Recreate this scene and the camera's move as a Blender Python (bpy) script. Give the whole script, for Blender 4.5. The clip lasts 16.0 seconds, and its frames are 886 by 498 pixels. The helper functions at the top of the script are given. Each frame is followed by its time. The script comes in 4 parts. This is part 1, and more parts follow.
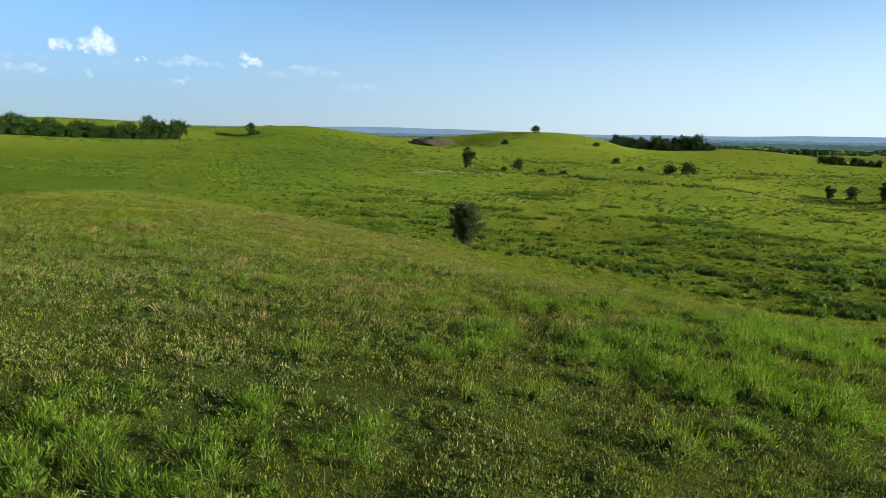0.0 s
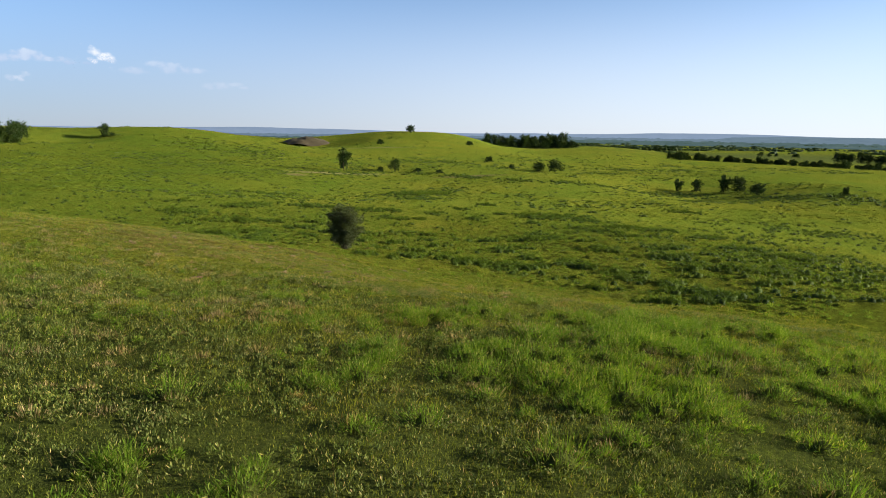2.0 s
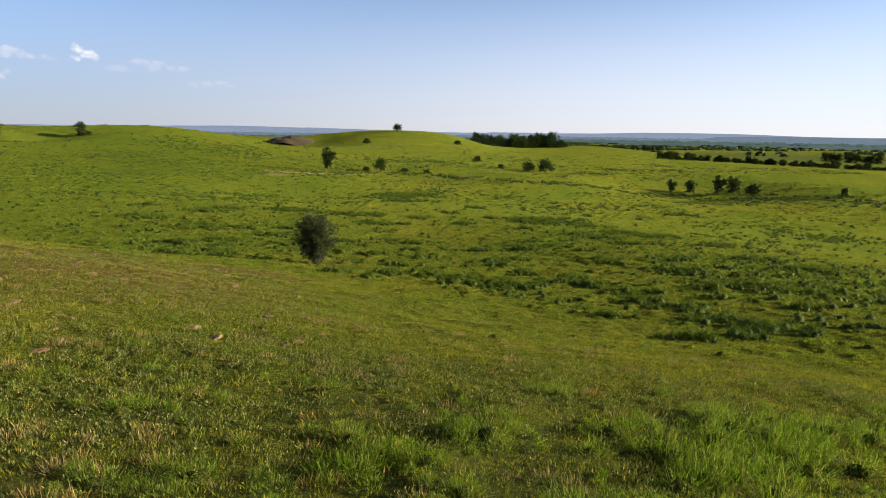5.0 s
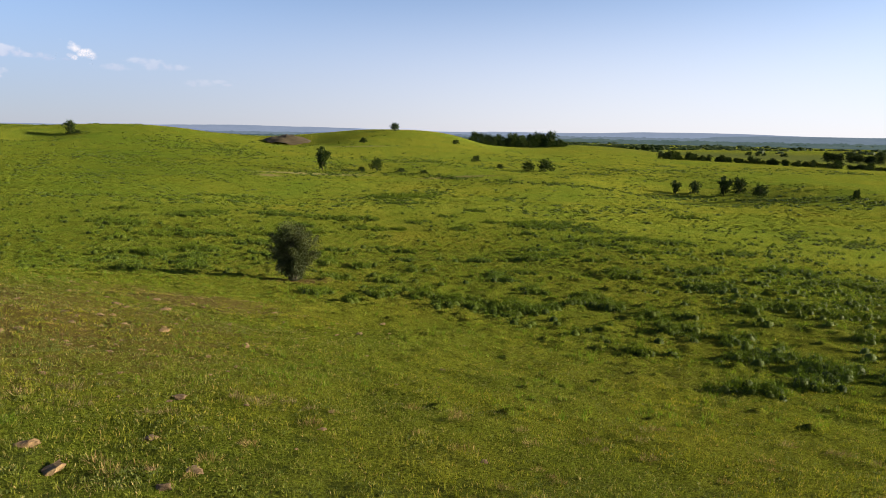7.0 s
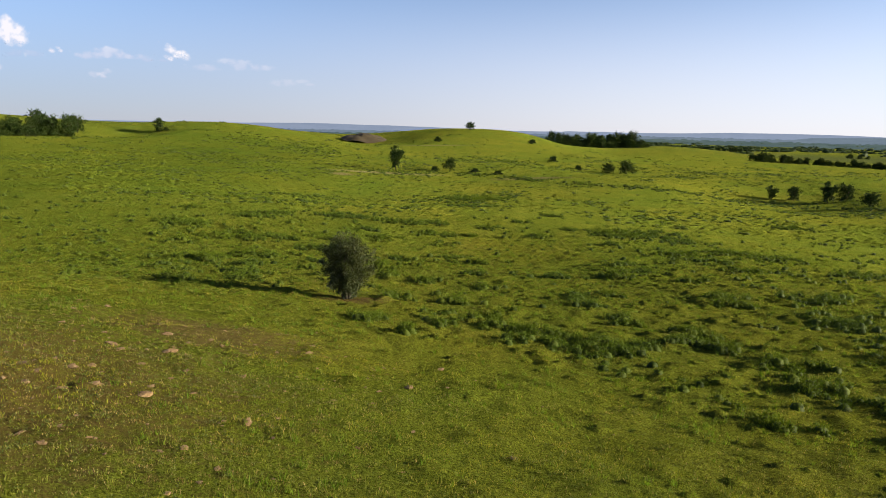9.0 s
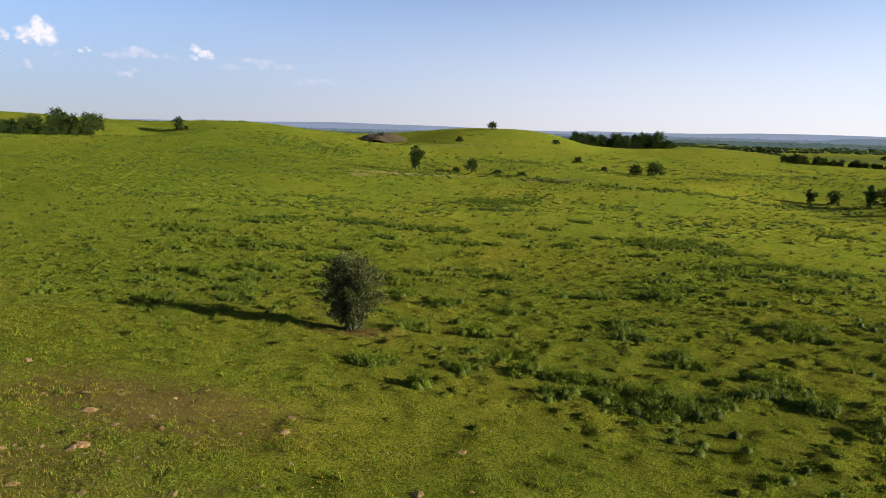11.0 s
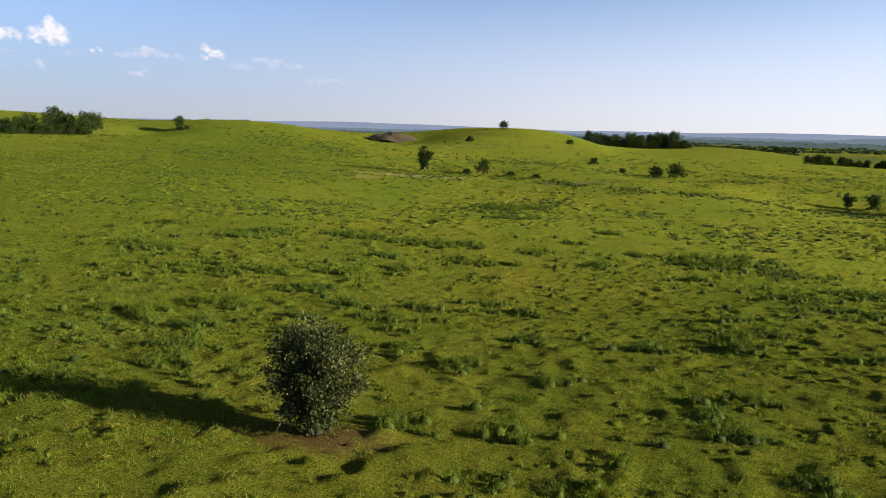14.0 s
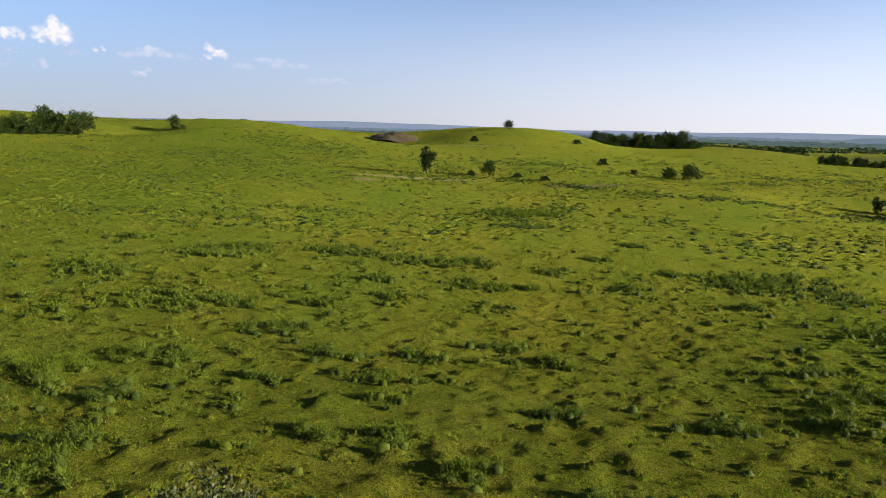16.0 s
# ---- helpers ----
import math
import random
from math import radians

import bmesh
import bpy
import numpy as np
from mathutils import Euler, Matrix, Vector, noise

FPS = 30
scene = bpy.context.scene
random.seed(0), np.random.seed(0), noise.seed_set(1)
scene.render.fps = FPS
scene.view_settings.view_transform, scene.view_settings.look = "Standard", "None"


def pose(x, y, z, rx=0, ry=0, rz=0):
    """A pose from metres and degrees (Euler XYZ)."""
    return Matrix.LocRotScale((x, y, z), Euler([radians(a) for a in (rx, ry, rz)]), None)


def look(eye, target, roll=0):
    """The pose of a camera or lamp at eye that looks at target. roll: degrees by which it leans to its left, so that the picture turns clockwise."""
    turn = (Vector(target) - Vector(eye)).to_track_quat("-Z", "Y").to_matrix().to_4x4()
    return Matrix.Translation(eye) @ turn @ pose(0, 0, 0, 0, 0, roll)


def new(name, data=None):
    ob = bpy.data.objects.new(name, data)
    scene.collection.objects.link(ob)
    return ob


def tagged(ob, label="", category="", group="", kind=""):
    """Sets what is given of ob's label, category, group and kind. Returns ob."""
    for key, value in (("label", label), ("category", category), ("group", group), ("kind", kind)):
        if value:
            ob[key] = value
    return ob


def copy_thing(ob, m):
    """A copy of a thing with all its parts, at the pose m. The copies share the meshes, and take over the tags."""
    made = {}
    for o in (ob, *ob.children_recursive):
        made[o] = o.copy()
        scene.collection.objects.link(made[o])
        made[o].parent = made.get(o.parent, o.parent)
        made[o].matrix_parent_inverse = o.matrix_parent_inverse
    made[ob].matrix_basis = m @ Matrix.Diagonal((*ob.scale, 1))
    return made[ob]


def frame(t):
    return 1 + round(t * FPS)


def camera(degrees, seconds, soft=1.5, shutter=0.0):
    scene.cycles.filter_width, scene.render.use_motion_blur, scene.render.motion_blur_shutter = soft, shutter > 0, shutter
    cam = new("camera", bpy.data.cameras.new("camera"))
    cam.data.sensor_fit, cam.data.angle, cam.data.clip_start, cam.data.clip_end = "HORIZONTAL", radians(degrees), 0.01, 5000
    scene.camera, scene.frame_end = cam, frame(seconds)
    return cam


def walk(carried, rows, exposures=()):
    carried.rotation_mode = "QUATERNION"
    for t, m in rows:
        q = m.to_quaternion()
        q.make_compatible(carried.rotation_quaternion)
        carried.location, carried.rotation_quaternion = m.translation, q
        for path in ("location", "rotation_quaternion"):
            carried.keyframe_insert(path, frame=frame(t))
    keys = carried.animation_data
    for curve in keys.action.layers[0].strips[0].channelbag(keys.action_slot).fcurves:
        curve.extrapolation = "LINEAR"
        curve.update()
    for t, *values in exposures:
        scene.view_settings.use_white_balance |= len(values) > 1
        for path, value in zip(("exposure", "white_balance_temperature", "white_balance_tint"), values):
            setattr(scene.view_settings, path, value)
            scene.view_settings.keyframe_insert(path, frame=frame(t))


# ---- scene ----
cam = camera(70.55, 16.0, soft=0.6)
PATH = [
    (0.0, (-0.000, 0.000, 13.000), (-5.930, 98.046, -5.757), 1.106),
    (0.5, (0.009, -0.011, 13.216), (0.677, 98.229, -5.453), 0.975),
    (1.0, (-0.004, 0.015, 13.351), (9.179, 97.836, -5.267), 0.786),
    (1.5, (-0.021, 0.085, 13.367), (11.890, 97.622, -5.197), 0.736),
    (2.0, (0.018, 0.347, 13.362), (13.128, 97.729, -5.211), 0.745),
    (2.5, (0.125, 1.051, 13.368), (13.862, 98.338, -5.250), 0.747),
    (3.0, (0.327, 2.207, 13.362), (14.493, 99.428, -5.277), 0.743),
    (3.5, (0.575, 3.643, 13.346), (15.037, 100.817, -5.315), 0.750),
    (4.0, (0.833, 5.186, 13.338), (15.515, 102.325, -5.327), 0.792),
    (6.5, (2.495, 14.510, 13.150), (17.701, 111.556, -5.583), 0.894),
    (7.0, (2.813, 16.390, 13.157), (18.072, 113.420, -5.613), 0.920),
    (7.5, (3.132, 18.255, 13.172), (16.376, 115.561, -5.700), 0.969),
    (8.0, (3.417, 20.143, 13.144), (13.017, 117.856, -5.826), 1.040),
    (8.5, (3.637, 21.930, 13.154), (9.733, 119.907, -5.907), 1.149),
    (9.0, (3.791, 23.670, 13.208), (7.537, 121.754, -5.913), 1.223),
    (11.5, (3.935, 33.578, 13.241), (4.146, 131.700, -6.045), 1.401),
    (12.0, (3.955, 35.774, 13.234), (3.825, 133.892, -6.074), 1.399),
    (12.5, (3.935, 38.018, 13.233), (3.555, 136.136, -6.070), 1.406),
    (13.0, (3.943, 40.396, 13.208), (3.314, 138.506, -6.131), 1.395),
    (13.5, (3.876, 43.037, 13.160), (3.049, 141.139, -6.216), 1.404),
    (14.0, (3.834, 45.720, 13.139), (2.839, 143.822, -6.227), 1.396),
    (14.5, (3.798, 48.599, 13.110), (2.635, 146.693, -6.289), 1.406),
    (15.0, (3.757, 51.620, 13.116), (2.473, 149.705, -6.320), 1.396),
    (15.5, (3.722, 54.749, 13.106), (2.288, 152.833, -6.326), 1.364),
    (16.0, (3.645, 58.000, 13.081), (2.120, 156.081, -6.358), 1.384),
]
walk(cam, [(t, look(eye, target, roll)) for t, eye, target, roll in PATH],
     [(0.0, 1.95, 5450, -7), (1.0, 1.95, 5470, -7), (2.0, 1.95, 5850, 4), (3.5, 1.95, 6120, 8), (7.0, 1.95, 6250, 11), (16.0, 1.95, 6200, 11)])

# ---- sky and sun ----
SUN_ELEVATION, SUN_WAY = 14.5, Vector((0.975, -0.20, 0.0)).normalized()
world = bpy.data.worlds.new("sky")
scene.world = world
world.use_nodes = True
sky = world.node_tree.nodes.new("ShaderNodeTexSky")
sky.sky_type = "NISHITA"
sky.sun_disc = False
sky.sun_elevation = radians(SUN_ELEVATION)
sky.sun_rotation = math.atan2(SUN_WAY.x, SUN_WAY.y)
sky.altitude = 1500
sky.air_density, sky.dust_density, sky.ozone_density = 0.75, 0.6, 1.8
world.node_tree.nodes["Background"].inputs[1].default_value = 0.05
haze = world.node_tree.nodes.new("ShaderNodeMix")
haze.data_type = "RGBA"
towards = world.node_tree.nodes.new("ShaderNodeTexCoord")


def sky_slope(way, low, high):
    """From 0 to 1 across the sky, along a way."""
    along = world.node_tree.nodes.new("ShaderNodeVectorMath")
    along.operation = "DOT_PRODUCT"
    along.inputs[1].default_value = way
    world.node_tree.links.new(towards.outputs["Generated"], along.inputs[0])
    made = world.node_tree.nodes.new("ShaderNodeMapRange")
    made.interpolation_type = "SMOOTHSTEP"
    made.inputs[1].default_value, made.inputs[2].default_value = low, high
    world.node_tree.links.new(along.outputs["Value"], made.inputs[0])
    return made


# the haze thins out overhead and is whiter on the sun's side
thin_out = sky_slope((0, 0, 1), 0.0, 0.25)
thin_out.inputs[3].default_value, thin_out.inputs[4].default_value = 0.80, 0.10
world.node_tree.links.new(thin_out.outputs[0], haze.inputs[0])
whiter = world.node_tree.nodes.new("ShaderNodeMix")
whiter.data_type = "RGBA"
whiter.inputs[6].default_value = (1.62, 1.68, 2.32, 1)
whiter.inputs[7].default_value = (4.75, 4.5, 4.75, 1)
world.node_tree.links.new(sky_slope(tuple(SUN_WAY), -0.95, 0.5).outputs[0], whiter.inputs[0])
world.node_tree.links.new(whiter.outputs[2], haze.inputs[7])
world.node_tree.links.new(sky.outputs[0], haze.inputs[6])
world.node_tree.links.new(haze.outputs[2], world.node_tree.nodes["Background"].inputs[0])

lamp = bpy.data.lights.new("sun", "SUN")
lamp.energy, lamp.angle, lamp.color = 5.0, radians(0.55), (1.0, 0.86, 0.60)
sun = new("sun", lamp)
up = math.tan(radians(SUN_ELEVATION))
sun.matrix_world = look((SUN_WAY.x * 100, SUN_WAY.y * 100, up * 100), (0, 0, 0))

# ---- materials ----


def shader(name):
    mat = bpy.data.materials.new(name)
    mat.use_nodes = True
    mat.node_tree.nodes.clear()
    return mat, mat.node_tree.nodes, mat.node_tree.links


def node(nodes, kind, **values):
    made = nodes.new("ShaderNode" + kind)
    for key, value in values.items():
        made.inputs[key].default_value = value
    return made


def ramp(nodes, links, source, stops):
    made = nodes.new("ShaderNodeValToRGB")
    made.color_ramp.elements.remove(made.color_ramp.elements[1])
    for k, (at, colour) in enumerate(stops):
        e = made.color_ramp.elements[0] if k == 0 else made.color_ramp.elements.new(at)
        e.position, e.color = at, (*colour, 1)
    links.new(source, made.inputs[0])
    return made.outputs[0]


def mixed(nodes, links, how, amount, a, b):
    made = nodes.new("ShaderNodeMix")
    made.data_type, made.blend_type = "RGBA", how
    for socket, value in ((made.inputs[0], amount), (made.inputs[6], a), (made.inputs[7], b)):
        if hasattr(value, "is_output"):
            links.new(value, socket)
        else:
            socket.default_value = value if isinstance(value, (int, float)) else (*value, 1)
    return made.outputs[2]


def foliage(name, stops, through_light=0.35, rough=0.6, patch=6.0, patch_colour=(1.25, 1.15, 0.7), gloss=0.04):
    """Leaves or blades: a colour for every piece, drifting over larger patches, with light coming through."""
    mat, nodes, links = shader(name)
    geo = nodes.new("ShaderNodeNewGeometry")
    base = ramp(nodes, links, geo.outputs["Random Per Island"], stops)
    drift = node(nodes, "TexNoise", Scale=1 / patch, Detail=3.0)
    links.new(geo.outputs["Position"], drift.inputs["Vector"])
    factor = ramp(nodes, links, drift.outputs["Fac"], [(0.38, (0, 0, 0)), (0.64, (1, 1, 1))])
    tint = mixed(nodes, links, "MULTIPLY", factor, base, patch_colour)
    body = node(nodes, "BsdfPrincipled", Roughness=rough)
    body.inputs["Specular IOR Level"].default_value = gloss
    back = nodes.new("ShaderNodeBsdfTranslucent")
    links.new(tint, body.inputs["Base Color"])
    links.new(mixed(nodes, links, "MULTIPLY", 1.0, tint, (1.25, 1.3, 0.55)), back.inputs["Color"])
    mix = node(nodes, "MixShader", Fac=through_light)
    out = nodes.new("ShaderNodeOutputMaterial")
    links.new(body.outputs[0], mix.inputs[1])
    links.new(back.outputs[0], mix.inputs[2])
    links.new(mix.outputs[0], out.inputs[0])
    return mat


def rough_solid(name, stops, scale, bump=0.4, fine=8.0, rough=0.9):
    """Earth, bark or stone: two scales of noise in the colour, and relief."""
    mat, nodes, links = shader(name)
    geo = nodes.new("ShaderNodeNewGeometry")
    large = node(nodes, "TexNoise", Scale=scale, Detail=6.0, Roughness=0.65)
    small = node(nodes, "TexNoise", Scale=scale * fine, Detail=4.0)
    for n in (large, small):
        links.new(geo.outputs["Position"], n.inputs["Vector"])
    colour = ramp(nodes, links, large.outputs["Fac"], stops)
    speck = ramp(nodes, links, small.outputs["Fac"], [(0.3, (0.65, 0.65, 0.65)), (0.7, (1.25, 1.25, 1.25))])
    colour = mixed(nodes, links, "MULTIPLY", 1.0, colour, speck)
    info = nodes.new("ShaderNodeObjectInfo")
    shade = ramp(nodes, links, info.outputs["Random"], [(0, (0.8, 0.8, 0.8)), (1, (1.15, 1.12, 1.08))])
    colour = mixed(nodes, links, "MULTIPLY", 1.0, colour, shade)
    relief = node(nodes, "Bump", Strength=bump, Distance=0.05)
    links.new(small.outputs["Fac"], relief.inputs["Height"])
    body = node(nodes, "BsdfPrincipled", Roughness=rough)
    body.inputs["Specular IOR Level"].default_value = 0.2
    out = nodes.new("ShaderNodeOutputMaterial")
    links.new(colour, body.inputs["Base Color"])
    links.new(relief.outputs[0], body.inputs["Normal"])
    links.new(body.outputs[0], out.inputs[0])
    return mat


def near_place(nodes, links, place, centre, radius, wobble):
    """1 inside a ragged patch of ground, 0 outside."""
    off = nodes.new("ShaderNodeVectorMath")
    off.operation = "SUBTRACT"
    off.inputs[1].default_value = centre
    links.new(place, off.inputs[0])
    squash = nodes.new("ShaderNodeVectorMath")
    squash.operation = "DIVIDE"
    squash.inputs[1].default_value = (*radius, 1000)
    links.new(off.outputs[0], squash.inputs[0])
    far = nodes.new("ShaderNodeVectorMath")
    far.operation = "LENGTH"
    links.new(squash.outputs[0], far.inputs[0])
    ragged = nodes.new("ShaderNodeMath")
    ragged.operation = "ADD"
    links.new(far.outputs["Value"], ragged.inputs[0])
    if hasattr(wobble, "is_output"):
        links.new(wobble, ragged.inputs[1])
    else:
        ragged.inputs[1].default_value = wobble
    return ramp(nodes, links, ragged.outputs[0], [(0.35, (0.7, 0.7, 0.7)), (1.1, (0, 0, 0))])


def turf_material():
    """Pasture: short sward with worn, yellowed and lush patches, bare earth under the tree and on the stony knoll."""
    mat, nodes, links = shader("pasture_turf")
    geo = nodes.new("ShaderNodeNewGeometry")
    place = geo.outputs["Position"]
    made = {}
    for key, scale, detail in (("wide", 0.012, 4.0), ("patch", 0.09, 5.0), ("clump", 1.4, 5.0), ("grain", 11.0, 5.0), ("dry", 0.05, 6.0)):
        made[key] = node(nodes, "TexNoise", Scale=scale, Detail=detail, Roughness=0.9)
        links.new(place, made[key].inputs["Vector"])
    made = {key: n.outputs["Fac"] for key, n in made.items()}
    colour = ramp(nodes, links, made["patch"], [(0.28, (0.082, 0.104, 0.013)), (0.5, (0.105, 0.123, 0.016)), (0.74, (0.136, 0.145, 0.023))])
    wide = ramp(nodes, links, made["wide"], [(0.35, (0.85, 0.98, 0.9)), (0.65, (1.18, 1.06, 0.95))])
    colour = mixed(nodes, links, "MULTIPLY", 1.0, colour, wide)
    dry = ramp(nodes, links, made["dry"], [(0.60, (0, 0, 0)), (0.78, (0.35, 0.35, 0.35))])
    colour = mixed(nodes, links, "MIX", dry, colour, (0.12, 0.11, 0.03))
    # clump and grain: the relief's hollows darkened in the colour, its humps lightened
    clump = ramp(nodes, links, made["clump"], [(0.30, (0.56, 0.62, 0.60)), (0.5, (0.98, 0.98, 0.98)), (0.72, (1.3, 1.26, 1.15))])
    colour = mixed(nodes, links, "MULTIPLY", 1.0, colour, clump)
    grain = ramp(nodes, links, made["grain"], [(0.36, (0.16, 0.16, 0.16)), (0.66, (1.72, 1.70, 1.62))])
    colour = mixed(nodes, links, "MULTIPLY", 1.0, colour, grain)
    # near zone multiplied darker: shade among the grass put into the colour
    near_shade = near_place(nodes, links, place, (8, 62, 0), (80, 95), 0.0)
    colour = mixed(nodes, links, "MULTIPLY", near_shade, colour, (0.56, 0.545, 0.60))
    # wide area on the left multiplied darker and greener
    left_darker = near_place(nodes, links, place, (-110, 230, 0), (120, 300), 0.0)
    colour = mixed(nodes, links, "MULTIPLY", left_darker, colour, (0.52, 0.64, 0.62))
    wobble = nodes.new("ShaderNodeMath")
    wobble.operation = "MULTIPLY_ADD"
    wobble.inputs[1].default_value, wobble.inputs[2].default_value = 2.6, -1.3
    links.new(made["clump"], wobble.inputs[0])
    ragged = wobble.outputs[0]
    for centre, radius, earth in BARE_AND_DARKENED:
        inside = near_place(nodes, links, place, centre, radius, ragged)
        colour = mixed(nodes, links, "MIX", inside, colour, earth)
    heights = nodes.new("ShaderNodeMath")
    heights.operation = "MULTIPLY_ADD"
    heights.inputs[1].default_value = 0.35
    links.new(made["grain"], heights.inputs[0])
    links.new(made["clump"], heights.inputs[2])
    relief = node(nodes, "Bump", Strength=1.0, Distance=0.32)
    links.new(heights.outputs[0], relief.inputs["Height"])
    body = node(nodes, "BsdfPrincipled", Roughness=0.62)
    body.inputs["Specular IOR Level"].default_value = 0.0
    out = nodes.new("ShaderNodeOutputMaterial")
    links.new(colour, body.inputs["Base Color"])
    links.new(relief.outputs[0], body.inputs["Normal"])
    links.new(body.outputs[0], out.inputs[0])
    return mat


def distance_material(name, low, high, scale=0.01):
    """Plain far-off land beyond the place; glows, with haze put into its colour."""
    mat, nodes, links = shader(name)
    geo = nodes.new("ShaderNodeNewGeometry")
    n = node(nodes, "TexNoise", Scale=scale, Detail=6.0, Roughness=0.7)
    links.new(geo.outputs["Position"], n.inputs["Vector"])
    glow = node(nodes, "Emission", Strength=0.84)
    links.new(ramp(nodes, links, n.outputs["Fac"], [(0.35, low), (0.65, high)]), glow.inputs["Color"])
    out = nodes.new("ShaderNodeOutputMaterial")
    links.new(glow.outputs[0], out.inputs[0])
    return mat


def cloud_material():
    mat, nodes, links = shader("glowing_cloud")
    thick = nodes.new("ShaderNodeAttribute")
    thick.attribute_name = "thickness"
    tone = nodes.new("ShaderNodeAttribute")
    tone.attribute_name = "tone"
    # the cloud glows by itself; its light and shade come from tone
    glow = node(nodes, "Emission", Strength=0.84)
    links.new(ramp(nodes, links, tone.outputs["Fac"], [(0.0, (0.155, 0.175, 0.235)), (0.5, (0.245, 0.235, 0.265)), (1.0, (0.32, 0.30, 0.30))]), glow.inputs["Color"])
    clear = nodes.new("ShaderNodeBsdfTransparent")
    mix = nodes.new("ShaderNodeMixShader")
    links.new(thick.outputs["Fac"], mix.inputs[0])
    links.new(clear.outputs[0], mix.inputs[1])
    links.new(glow.outputs[0], mix.inputs[2])
    out = nodes.new("ShaderNodeOutputMaterial")
    links.new(mix.outputs[0], out.inputs[0])
    return mat


# Bare, worn or darkened ground: centre, half-widths, colour
BARE_AND_DARKENED = [
    # knoll ground darkened: stands in for shade in the gaps between plants
    ((0, 12, 0), (30, 17), (0.042, 0.049, 0.015)),
    ((-1.3, 69.7, 0), (3.4, 2.0), (0.078, 0.039, 0.024)),
    ((-9.5, 40.5, 0), (10.0, 9.5), (0.078, 0.050, 0.020)),
    ((-6.0, 51.5, 0), (6.0, 3.8), (0.077, 0.052, 0.022)),
    ((-12, 283, 0), (30, 5.0), (0.176, 0.151, 0.080)),
    ((-27, 268, 0), (7, 7), (0.135, 0.104, 0.057)),
    ((10, 448, 0), (34, 5.0), (0.104, 0.104, 0.047)),
    ((48, 268, 0), (20, 5), (0.114, 0.088, 0.047)),
    # far fields dulled to a darker grey-green
    ((560, 820, 0), (420, 300), (0.052, 0.062, 0.025)),
]
TURF = turf_material()
SWARD = foliage("short_grass", [(0.0, (0.052, 0.067, 0.008)), (0.4, (0.096, 0.109, 0.015)), (0.8, (0.132, 0.138, 0.020)), (0.93, (0.146, 0.123, 0.039)), (1.0, (0.244, 0.177, 0.092))], 0.35, patch=5.0)
HERB = foliage("grey_green_herb", [(0.0, (0.039, 0.053, 0.013)), (0.5, (0.072, 0.086, 0.023)), (0.85, (0.114, 0.118, 0.037)), (1.0, (0.222, 0.167, 0.073))], 0.25, patch=3.0, patch_colour=(1.05, 1.12, 0.75))
FRESH = foliage("fresh_tall_grass", [(0.0, (0.041, 0.077, 0.007)), (0.5, (0.077, 0.123, 0.011)), (0.85, (0.112, 0.153, 0.020)), (1.0, (0.196, 0.172, 0.067))], 0.45, patch=4.0, patch_colour=(1.15, 1.08, 0.85))
STRAW = foliage("dead_stems", [(0.0, (0.072, 0.050, 0.022)), (0.6, (0.136, 0.102, 0.048)), (1.0, (0.216, 0.174, 0.092))], 0.2)
# darker copy of the weed green: the tussocks' inner shade put into colour
WEED_HEART_SHADE = foliage("weed_heart_shade", [(0.0, (0.020, 0.031, 0.006)), (1.0, (0.047, 0.065, 0.011))], 0.1, patch=12.0)
WEED = foliage("broad_weed", [(0.0, (0.024, 0.041, 0.005)), (0.5, (0.047, 0.075, 0.009)), (0.9, (0.075, 0.106, 0.012)), (1.0, (0.092, 0.110, 0.016))], 0.2, patch=12.0)
BUSH_LEAF = foliage("grey_bush_leaf", [(0.0, (0.012, 0.020, 0.008)), (0.5, (0.023, 0.032, 0.013)), (0.9, (0.041, 0.050, 0.022)), (1.0, (0.058, 0.061, 0.030))], 0.15, 0.55, gloss=0.15)
TREE_LEAF = foliage("tree_leaf", [(0.0, (0.010, 0.020, 0.005)), (0.5, (0.018, 0.032, 0.009)), (1.0, (0.033, 0.048, 0.013))], 0.15, patch=9.0, patch_colour=(1.3, 1.2, 0.8))
BARK = rough_solid("bark", [(0.3, (0.025, 0.020, 0.015)), (0.7, (0.070, 0.058, 0.045))], 6.0)
STONE = rough_solid("limestone", [(0.3, (0.080, 0.050, 0.024)), (0.55, (0.133, 0.088, 0.043)), (0.75, (0.176, 0.125, 0.066))], 3.0)
EARTH = rough_solid("spoil_earth", [(0.3, (0.032, 0.025, 0.014)), (0.6, (0.052, 0.041, 0.024)), (0.8, (0.075, 0.067, 0.036))], 0.3, fine=6)

# ---- the lie of the land ----
# Swells of the prairie: centre x, y, radius, height
SWELLS_NEAR = [
    (-350, -52, 354, 28.19), (85, -41, 55, 7.89), (115, -31, 46, 0.52), (-88, -30, 48, 5.90),
    (-16, -22, 24, 9.87), (-39, -20, 18, -10.36), (109, -2, 40, -5.30), (133, 1, 41, -3.72),
    (11, 20, 14, 2.85), (53, 26, 27, 2.52), (-26, 39, 21, 6.61), (13, 40, 14, -1.11),
    (-41, 83, 27, -1.65), (61, 84, 23, 0.93), (-175, 89, 103, -4.21), (13, 110, 18, -1.68),
    (279, 122, 77, -2.90),
]
SWELLS_MID = [
    (104, 136, 48, -2.74), (-15, 192, 26, -2.6), (184, 209, 39, 5.44), (13, 237, 47, -2.6),
    (134, 241, 29, -7.62), (-166, 259, 90, -3.21), (97, 273, 35, 5.36), (88, 311, 27, -3.83),
    (57, 320, 25, 3.4), (287, 329, 80, 7.94), (246, 385, 40, -2.51), (-167, 400, 15, -4.42),
    (588, 419, 316, -6.06), (302, 429, 50, 0.20),
]
